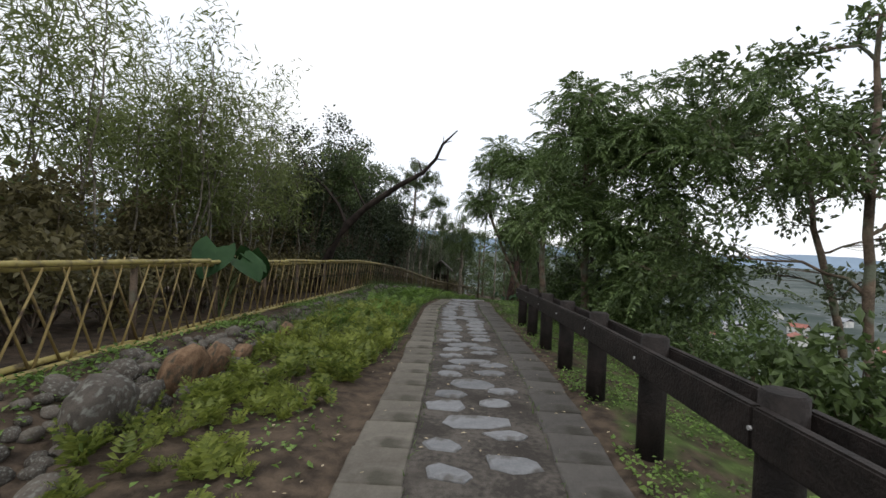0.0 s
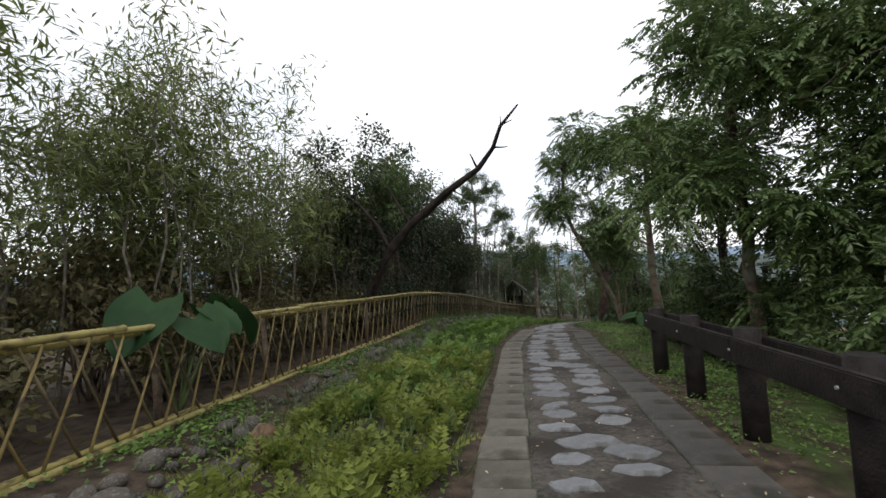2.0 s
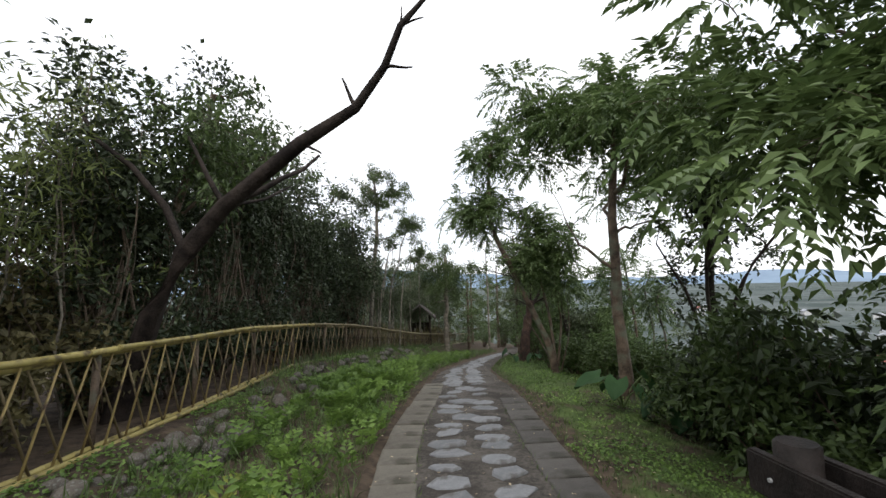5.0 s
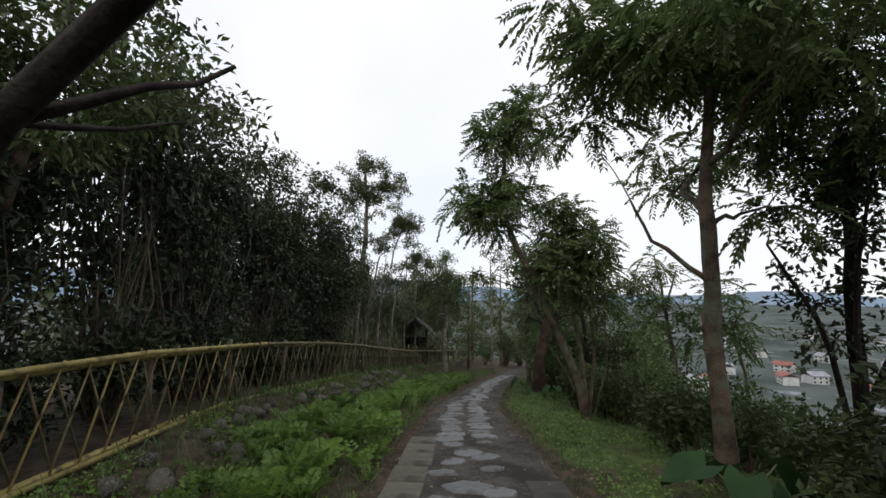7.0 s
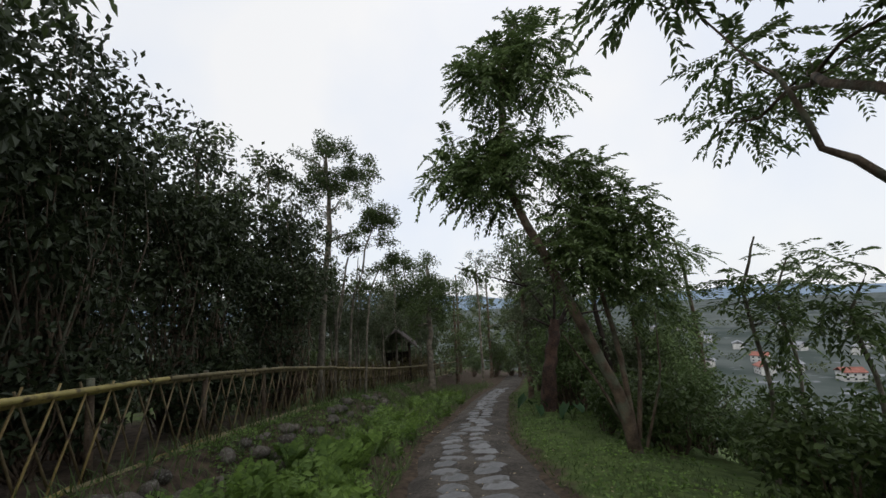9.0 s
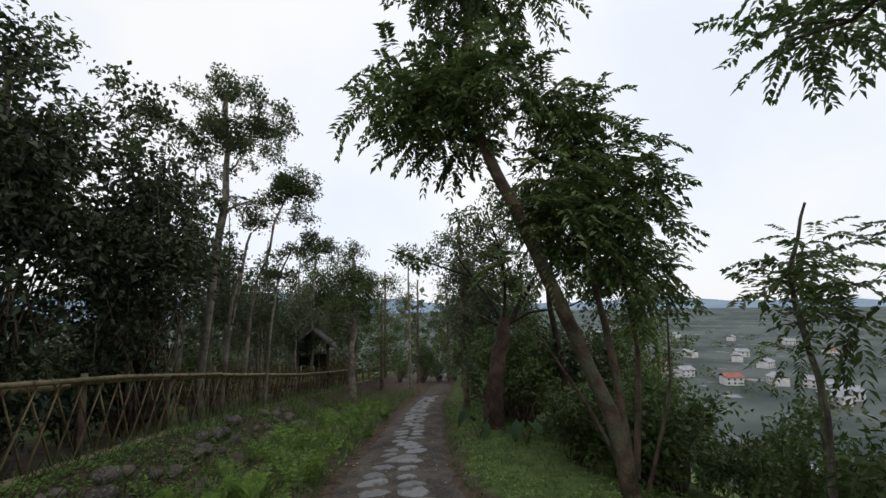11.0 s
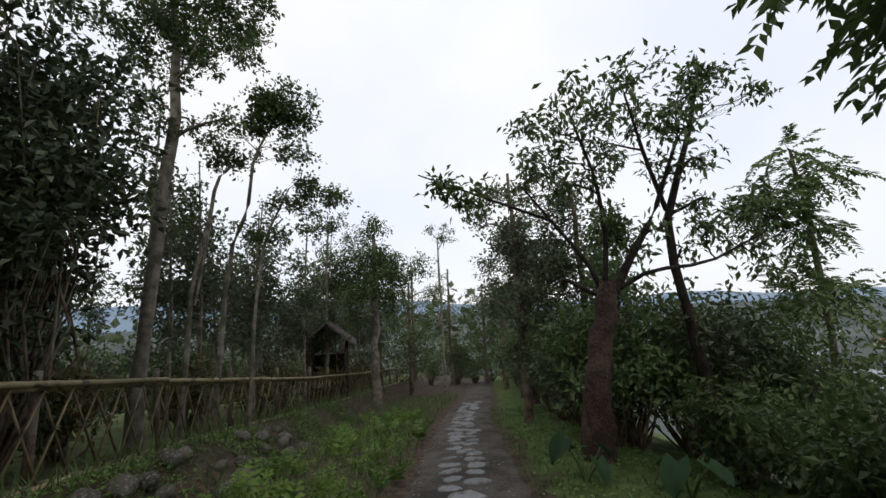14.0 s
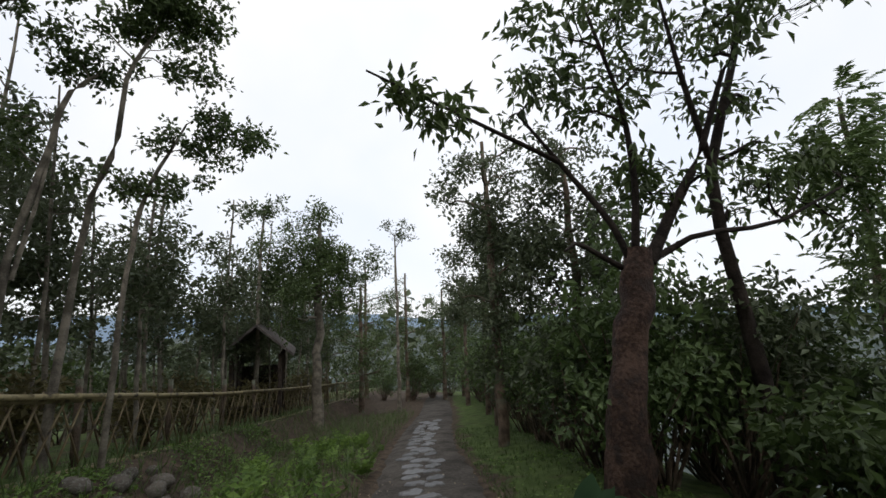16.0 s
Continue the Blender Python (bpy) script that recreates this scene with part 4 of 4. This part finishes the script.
# ---- hut in the grove and houses on the plain ----
M_HUT = material("old_dark_timber", (0.02, 0.015, 0.012), (0.07, 0.052, 0.04), scale=6, bump=0.6)
M_ROOFTIN = material("old_shingle_roof", (0.06, 0.05, 0.045), (0.15, 0.13, 0.12), scale=5, bump=0.7)
M_WHITE = material("pale_plaster", (0.42, 0.42, 0.42), (0.62, 0.61, 0.58), scale=0.4, bump=0)
M_REDROOF = material("red_roof", (0.22, 0.08, 0.06), (0.32, 0.14, 0.11), scale=0.5, bump=0)
M_GREYROOF = material("grey_roof", (0.2, 0.21, 0.23), (0.34, 0.35, 0.38), scale=0.5, bump=0)
M_PANE = material("dark_window", (0.03, 0.035, 0.04), (0.06, 0.065, 0.07), rough=0.2, bump=0)


def gable(w, d, h, thick, mat, name="roof"):
    """A pitched roof with thickness, ridge along y."""
    v = []
    for y in (-d / 2, d / 2):
        v += [(-w / 2, y, 0), (0, y, h), (w / 2, y, 0), (w / 2, y, -thick), (0, y, h - thick), (-w / 2, y, -thick)]
    q = [(i, (i + 1) % 6, 6 + (i + 1) % 6, 6 + i) for i in range(6)] + [(0, 5, 4, 1), (1, 4, 3, 2), (6, 7, 10, 11), (7, 8, 9, 10)]
    return mesh_np(name, v, q, mat)


def build_hut():
    z = float(base_z(33.4)) + 0.2
    e = thing("hut", "small dark open timber hut with a pitched roof", "hut", (-0.1, 33.4, z))
    for sx in (-0.6, 0.6):
        for sy in (-1.0, 0, 1.0):
            part(e, "post", box(0.1, 0.1, 2.3, 0.01, M_HUT, "post")).location = (sx, sy, 1.05)
    part(e, "wall", box(0.05, 1.9, 1.9, 0.01, M_HUT, "wall")).location = (-0.6, 0, 1.0)
    part(e, "wall", box(1.15, 0.05, 1.7, 0.01, M_HUT, "wall")).location = (0, 1.0, 0.9)
    part(e, "roof", gable(1.9, 2.8, 0.8, 0.07, M_ROOFTIN)).location = (0, 0, 2.2)


build_hut()


def house(roof_mat, label):
    e = thing("house", label, "house", group="houses on the plain")
    part(e, "wall", box(9, 12, 5.6, 0.05, M_WHITE, "wall")).location = (0, 0, 2.8)
    part(e, "roof", gable(10.4, 13, 2.6, 0.3, roof_mat)).location = (0, 0, 5.7)
    pane = rod(0.12, 0.9, 4, mat=M_PANE, name="window")
    for sx in (-4.5, 4.5):
        for y in (-4, 0, 4):
            for zz in (1.6, 4.2):
                part(e, "window", pane).matrix_local = pose(sx - 0.06, y, zz, 0, 90, 0) @ pose(0, 0, 0, 0, 0, 45)
    return e


def build_houses():
    rng = np.random.default_rng(300)
    kinds = [house(M_REDROOF, "pale house with a red roof on the plain"), house(M_GREYROOF, "pale house with a grey roof on the plain")]
    n = 0
    while n < 45:
        a, d = rng.uniform(0.15, 1.05), rng.uniform(380, 900) if n > 12 else rng.uniform(330, 420)
        x, y = d * math.cos(a), d * math.sin(a)
        z = float(ground_z(x, y))
        if z > -56:
            continue
        m = pose(x, y, z - 0.1, 0, 0, rng.uniform(0, 180))
        k = kinds[0 if rng.uniform() < 0.3 else 1]
        if n < 2:
            kinds[n].matrix_basis = m
        else:
            copy_thing(k, m)
        n += 1


build_houses()


# ---- broad-leaved plants ----
def big_leaf(size, seed):
    """One heart-shaped leaf with a raised midrib and wavy rim, its stalk joint at the origin."""
    rng = np.random.default_rng(seed)
    rows, cols = 9, 7
    v = []
    for i in range(rows):
        t = i / (rows - 1)
        w = 0.46 * math.sin(math.pi * min(1, 0.16 + 0.84 * t) ** 0.8) ** 0.8 + 0.004
        for j in range(cols):
            s = 2 * j / (cols - 1) - 1
            y = (t - 0.18) - 0.22 * abs(s) * (1 - t) ** 2
            v.append((s * w * size, y * size, size * (0.10 * abs(s) ** 1.3 - 0.28 * (t - 0.2) ** 2 + 0.025 * math.sin(7 * t + 4 * s) * abs(s) + 0.012 * rng.normal())))
    idx = np.arange(rows * cols).reshape(rows, cols)
    q = np.stack([idx[:-1, :-1], idx[:-1, 1:], idx[1:, 1:], idx[1:, :-1]], -1).reshape(-1, 4)
    return mesh_np("leaf", v, q, M_TARO, tint=np.full(rows * cols, rng.uniform(0.2, 0.9)), shade_smooth=True)


def taro(at, n, size, height, seed, label, toward=0.0, fan=2 * math.pi):
    rng = np.random.default_rng(seed)
    e = thing("taro_plant", label, "plant", at)
    kinds = [big_leaf(size * s, seed + i) for i, s in enumerate((1.0, 0.8, 0.65))]
    for i in range(n):
        a = toward + fan * (i / n - 0.5) + rng.uniform(-0.3, 0.3)
        out = size * rng.uniform(0.5, 1.0)
        tip = np.array([math.cos(a) * out, math.sin(a) * out, height * rng.uniform(0.6, 1.1)])
        tb = Tubes()
        tb.add(bend((0, 0, -0.03), tip, rng, 0.1, 6, 0.15), [0.016, 0.008], 6)
        part(e, "stalk", tb.mesh("stalk", M_COVER_STEM))
        ob = part(e, "leaf", kinds[i % 3])
        ob.matrix_local = Matrix.Translation(tip) @ pose(0, 0, 0, 0, 0, math.degrees(a) - 90) @ pose(0, 0, 0, rng.uniform(-55, -15), rng.uniform(-20, 20), 0)


M_COVER_STEM = material("green_stalk", (0.06, 0.09, 0.03), (0.14, 0.18, 0.07), rough=0.5, bump=0)
taro(on_ground(-3.62, 6.95), 5, 0.62, 1.0, 400, "large glossy heart-shaped leaves leaning over the fence", 0.6, 3.4)
taro(on_ground(3.0, 13.6), 6, 0.42, 0.42, 410, "low plant with broad glossy leaves beside the tree")
taro(on_ground(3.6, 13.1), 5, 0.4, 0.35, 420, "low plant with broad glossy leaves beside the tree")
taro(on_ground(3.2, 22.3), 4, 0.3, 0.4, 430, "low plant with broad glossy leaves beside the trunk")
taro(on_ground(3.75, 21.4), 4, 0.32, 0.4, 440, "low plant with broad glossy leaves beside the trunk")


# ---- ferns, ground cover, grass and fallen leaves ----
def fern_leaves(P, size, rng, fronds=7, k=9):
    """Arching fronds with paired leaflets, round each point."""
    n = len(P)
    allv = []
    for f in range(fronds):
        a = rng.uniform(0, 2 * np.pi, (n, 1))
        lift = rng.uniform(1.2, 3.2, (n, 1))
        d = np.concatenate([np.cos(a), np.sin(a), lift], 1)
        d = unit(d)
        L = size[:, None] * rng.uniform(0.7, 1.2, (n, 1))
        side = unit(np.cross(d, [0, 0, 1.0]))
        for i in range(k):
            t = (i + 0.8) / k
            c = P + d * L * t + np.array([0, 0, -0.45]) * L * t * t
            w = L * 0.24 * (1 - t) ** 0.6 + 0.012
            for s in (-1, 1):
                D = side * s + d * 0.55
                D = unit(D + rng.normal(0, 0.1, D.shape))
                N = np.cross(unit(D), d)
                e = unit(d + rng.normal(0, 0.1, D.shape)) * w * 0.20
                allv.append(np.stack([c, c + D * w * 0.5 - e, c + D * w - np.array([0, 0, 0.2]) * w, c + D * w * 0.5 + e], 1).reshape(-1, 3))
    return np.concatenate(allv)


def verge():
    rng = np.random.default_rng(500)
    for name, label, lo, hi, n, mat, k in (("ferns", "bright yellow-green ferns on the verge", 0.6, 10.5, 480, M_FERN, 8), ("green_ferns", "green ferns and herbs on the shaded verge", 7.0, 30, 420, M_COVER, 6)):
        y = rng.uniform(lo, hi, n)
        l, f = left_edge(y), fence_x(y) + 1.15
        x = f + (l - np.interp(y, (0, 4, 9), (0.5, 0.35, 0.14)) - f) * rng.uniform(0.0, 1, n)
        keep = np.sin(x * 4 + y * 2.1) * np.sin(y * 3.3 - x) + rng.normal(0, 0.2, n) > -0.4
        x, y = x[keep], y[keep]
        n = len(x)
        P = np.stack([x, y, ground_z(x, y)], 1)
        size = rng.uniform(0.14, 0.42, n) * np.interp(y, (0, 3, 5, 11, 30), (0.85, 1.05, 1.4, 1.6, 1.6))
        tagged(new(name, leaf_mesh(name, fern_leaves(P, size, rng, 6, k), mat, rng)), label, "ferns", kind="stuff")
    # large arching ferns by the bend
    m = 46
    y = rng.uniform(13.5, 19.5, m)
    x = left_edge(y) - rng.uniform(0.5, 1.9, m)
    P = np.stack([x, y, ground_z(x, y)], 1)
    v = fern_leaves(P, rng.uniform(0.45, 0.75, m), rng, 9, 16)
    tagged(new("tall_ferns", leaf_mesh("tall_ferns", v, M_COVER, rng)), "tall arching green ferns beside the path", "ferns", kind="stuff")
    # small round-leaved cover on bank, verge and rail foot
    parts = []
    for count, lo, hi, where, size in ((23000, -1, 30, "bank", 0.05), (5000, 0, 28, "verge", 0.05), (12000, -1, 12, "rail", 0.04), (9000, 8, 26, "lawn", 0.045)):
        y = rng.uniform(lo, hi, count)
        f, l, r = fence_x(y), left_edge(y), right_edge(y)
        if where == "bank":
            x = f + rng.uniform(0.14, 1.05, count)
        elif where == "verge":
            x = f + 1.0 + (l - f - 1.12) * rng.uniform(0, 1, count)
        elif where == "rail":
            x = r + 0.05 + rng.uniform(0, 1, count) ** 1.5 * 1.9
        else:
            x = r + 0.25 + rng.uniform(0, 1, count) * 2.2
        keep = np.sin(x * 3.1 + 1.3 * np.sin(y * 1.7)) + np.sin(y * 2.6 + x) + rng.normal(0, 0.7, count) > -0.35
        x, y = x[keep], y[keep]
        P = np.stack([x, y, ground_z(x, y) + rng.uniform(0.0, 0.06, len(x))], 1)
        D = rng.normal(0, 1, P.shape)
        D[:, 2] = rng.uniform(-0.1, 0.9, len(x))
        parts.append(leaves(P, D, size, size * 0.36, rng, flat=1.6))
    tagged(new("ground_cover", leaf_mesh("ground_cover", np.concatenate(parts), M_COVER, rng)), "low green creeping plants over bank and verge", "plants", kind="stuff")
    # grass blades
    parts = []
    for count, lo, hi, side, h in ((9000, 9.5, 30, 1, 0.07), (12000, 6, 36, -1, 0.27), (700, -1, 14, 0, 0.06)):
        y = rng.uniform(lo, hi, count)
        l, r = left_edge(y), right_edge(y)
        if side > 0:
            x = r + 0.02 + rng.uniform(0, 1, count) ** 1.3 * 2.0
        elif side < 0:
            x = l - 0.08 - rng.uniform(0, 1, count) * (l - fence_x(y) - np.interp(y, (12, 16), (0.8, 0.1)))
        else:
            x = np.where(rng.uniform(0, 1, count) < 0.5, l + 0.425, r - 0.425) + rng.normal(0, 0.02, count)
        P = np.stack([x, y, ground_z(x, y) - 0.005], 1)
        D = np.stack([rng.normal(0, 0.45, count), rng.normal(0, 0.45, count), np.ones(count)], 1)
        parts.append(leaves(P, D, h, 0.006 if side else 0.004, rng, flat=0.0, droop=0.3))
    tagged(new("grass", leaf_mesh("grass", np.concatenate(parts), M_GRASS, rng)), "short and tall green grass along the path", "grass", kind="stuff")
    # fallen leaves
    count = 900
    y = rng.uniform(0.5, 26, count)
    x = left_edge(y) - 0.9 + (right_edge(y) - left_edge(y) + 1.6) * rng.uniform(0, 1, count)
    onp = (x > left_edge(y)) & (x < right_edge(y))
    z = np.where(onp, base_z(y) + 0.022, ground_z(x, y) + 0.03)
    D = rng.normal(0, 1, (count, 3))
    D[:, 2] *= 0.1
    v = leaves(np.stack([x, y, z], 1), D, 0.038, 0.009, rng, flat=4, droop=0.0)
    tagged(new("fallen_leaves", leaf_mesh("fallen_leaves", v, M_LITTER, rng)), "scattered small dry fallen leaves", "leaves", kind="stuff")


verge()


# ---- pieces: pavers, stepping stones, wall stones ----
def slab_mesh(w, d, h, seed, mat):
    rng = np.random.default_rng(seed)
    bm = bmesh.new()
    bmesh.ops.create_cube(bm, size=1, matrix=Matrix.Diagonal((w, d, h, 1)))
    for vert in bm.verts:
        vert.co.x += rng.normal(0, 0.006)
        vert.co.y += rng.normal(0, 0.005)
    bmesh.ops.bevel(bm, geom=[e for e in bm.edges if all(x.co.z > 0 for x in e.verts)], offset=0.010, segments=1, affect="EDGES")
    me = bpy.data.meshes.new("paver")
    bm.to_mesh(me)
    bm.free()
    me.materials.append(mat)
    return me


def flag_mesh(seed):
    """An irregular flat stone with a worn rim."""
    rng = np.random.default_rng(seed)
    n = int(rng.integers(6, 10))
    ang = np.sort(np.linspace(0, 2 * np.pi, n, endpoint=False) + rng.uniform(-0.22, 0.22, n))
    rad = 1 + rng.uniform(-0.17, 0.17, n)
    sq = 1 / np.maximum(np.abs(np.cos(ang)), np.abs(np.sin(ang))) ** 0.45
    o = np.stack([np.cos(ang) * rad * sq * 0.25, np.sin(ang) * rad * sq * 0.125], 1)
    v = [(*p, -0.03) for p in o * 1.02] + [(*p, 0.016 + rng.normal(0, 0.002)) for p in o] + [(*p, 0.026 + rng.normal(0, 0.003)) for p in o * 0.9] + [(0, 0, 0.028)]
    f = []
    for ring in (0, 1):
        f += [(ring * n + i, ring * n + (i + 1) % n, (ring + 1) * n + (i + 1) % n, (ring + 1) * n + i) for i in range(n)]
    f += [(2 * n + i, 2 * n + (i + 1) % n, 3 * n) for i in range(n)]
    me = bpy.data.meshes.new("stone")
    me.from_pydata(v, [], f)
    me.materials.append(M_FLAG)
    return me


def stone_mesh(seed, mat, square=0.0):
    rng = np.random.default_rng(seed)
    bm = bmesh.new()
    bmesh.ops.create_icosphere(bm, subdivisions=2, radius=0.5)
    off = Vector((seed * 1.7, seed * 0.9, seed * 0.3))
    for vert in bm.verts:
        c = vert.co.copy()
        k = 1 + 0.28 * noise.noise(c * 2.2 + off) + 0.08 * noise.noise(c * 6 + off)
        if square:
            k *= (1 / max(abs(c.x), abs(c.y), abs(c.z)) * 0.5) ** square
        vert.co = c * k
    me = bpy.data.meshes.new("stone")
    bm.to_mesh(me)
    bm.free()
    me.polygons.foreach_set("use_smooth", [True] * len(me.polygons))
    me.materials.append(mat)
    return me


def pave():
    rng = np.random.default_rng(600)
    pale = [slab_mesh(0.40, 0.47, 0.06, 610 + i, M_SLAB) for i in range(6)]
    damp = [slab_mesh(0.40, 0.47, 0.06, 620 + i, M_SLAB_DARK) for i in range(6)]
    for side in (-1, 1):
        y = -1.4 + 0.2 * side
        end = 16.5 if side < 0 else 14.5
        while y < end:
            edge, d = (left_edge, 0.215) if side < 0 else (right_edge, -0.215)
            x = float(edge(y)) + d
            ang = math.degrees(math.atan2(float(edge(y + 0.3) - edge(y - 0.3)), 0.6))
            slope = math.degrees(math.atan2(float(base_z(y + 0.3) - base_z(y - 0.3)), 0.6))
            ob = part(PATH_OB, "paver", (pale if side < 0 else damp)[int(rng.integers(0, 6))])
            ob.matrix_local = pose(x + rng.normal(0, 0.008), y, float(base_z(y)) - (0.006 if side < 0 else 0.010) + rng.normal(0, 0.004), slope + rng.normal(0, 0.6), rng.normal(0, 0.6), -ang + rng.normal(0, 1.0))
            y += 0.482 + rng.normal(0, 0.006)
    flags = [flag_mesh(630 + i) for i in range(12)]
    y = 0.6
    row = 0
    while y < 33:
        l, r = float(left_edge(y)), float(right_edge(y))
        inset = 0.47 if y < 16 else 0.30
        lo, hi = l + inset, r - inset - 0.05
        wide = min(hi - lo, 1.0)
        count = 2 if row % 3 != 2 else (2 if rng.uniform() < 0.55 else 1)
        for j in range(count):
            c = (lo + hi) / 2 + (j - (count - 1) / 2) * wide * 0.52 + rng.normal(0, 0.03)
            s = rng.uniform(0.72, 1.05) * (1.15 if count == 1 else 0.86)
            s *= wide / 1.0 * 1.0
            yy = y + (0.13 if j == 1 else -0.03) + rng.normal(0, 0.03)
            ob = part(PATH_OB, "stone", flags[int(rng.integers(0, 12))])
            ob.matrix_local = pose(c, yy, float(base_z(yy)) + 0.004, -3, 0, rng.normal(0, 9) + (180 if rng.uniform() < 0.5 else 0)) @ Matrix.Diagonal((s, s * rng.uniform(0.95, 1.45), 1, 1))
        y += 0.37 + rng.normal(0, 0.02)
        row += 1


pave()


def stone_wall():
    rng = np.random.default_rng(700)
    core_y = np.arange(-1.5, 26.01, 0.25)
    prof = ((1.2, -0.08), (0.85, 0.03), (0.6, 0.14), (0.4, 0.2))
    v = [(float(fence_x(y)) + dx, y, float(base_z(y)) + dz * float(1 + 3.5 * max(fence_foot(y), -0.03))) for y in core_y for dx, dz in prof]
    idx = np.arange(len(v)).reshape(len(core_y), 4)
    q = np.stack([idx[:-1, :-1], idx[1:, :-1], idx[1:, 1:], idx[:-1, 1:]], -1).reshape(-1, 4)
    wall = tagged(new("retaining_wall", mesh_np("retaining_wall", v, q, M_PATH)), "low dry-laid wall of river cobbles and boulders", "stone wall", kind="structure")
    grey = [stone_mesh(710 + i, M_COBBLE) for i in range(7)]
    brown = [stone_mesh(730 + i, M_COBBLE_BROWN, 0.4) for i in range(2)]
    big = [stone_mesh(740 + i, M_COBBLE, 0.35) for i in range(3)]

    def put(me, y, u, s, squash=0.75):
        x = float(fence_x(y)) + 0.45 + 0.72 * u
        z = float(ground_z(x, y)) + 0.15 * s
        ob = part(wall, "stone", me)
        ob.matrix_local = pose(x, y, z, rng.uniform(-25, 25), rng.uniform(-25, 25), rng.uniform(0, 360)) @ Matrix.Diagonal((s * rng.uniform(0.85, 1.25), s * rng.uniform(0.85, 1.2), s * squash, 1))

    def boulder(me, y, s, h, u=0.95):
        x = float(fence_x(y)) + 0.62 + 0.5 * u
        ob = part(wall, "stone", me)
        ob.matrix_local = pose(x, y, float(base_z(y)) + h * 0.36, rng.uniform(-6, 6), 22, rng.uniform(-20, 20)) @ Matrix.Diagonal((s * 0.6, s, h, 1))

    for y, s, h, me in ((2.9, 0.54, 0.58, big[0]), (3.38, 0.34, 0.36, big[1]), (3.88, 0.5, 0.62, brown[0]), (4.42, 0.36, 0.46, brown[1]), (4.95, 0.36, 0.34, brown[0]), (5.4, 0.3, 0.3, big[2]), (6.35, 0.34, 0.38, brown[1]), (6.9, 0.30, 0.3, brown[0]), (7.9, 0.32, 0.3, big[0]), (9.1, 0.34, 0.3, big[1])):
        boulder(me, y, s, h)
    boulder(big[2], 2.2, 0.3, 0.2, 1.5)
    y = 0.8
    while y < 12:
        for u in (0.0, 0.2, 0.4, 0.6, 0.8, 0.98):
            if rng.uniform() < (0.9 if y < 5.5 else 0.5) - 0.35 * (u < 0.1):
                put(grey[int(rng.integers(0, 7))], y + rng.uniform(-0.05, 0.05), u + rng.uniform(-0.06, 0.06), rng.uniform(0.09, 0.13) * (1 + 1.1 * rng.uniform() ** 3))
        y += 0.155
    while y < 26:
        for u in (0.15, 0.5, 0.85):
            if rng.uniform() < 0.55:
                put(grey[int(rng.integers(0, 7))], y + rng.uniform(-0.08, 0.08), u + rng.uniform(-0.1, 0.1), rng.uniform(0.16, 0.28))
        y += 0.3


stone_wall()
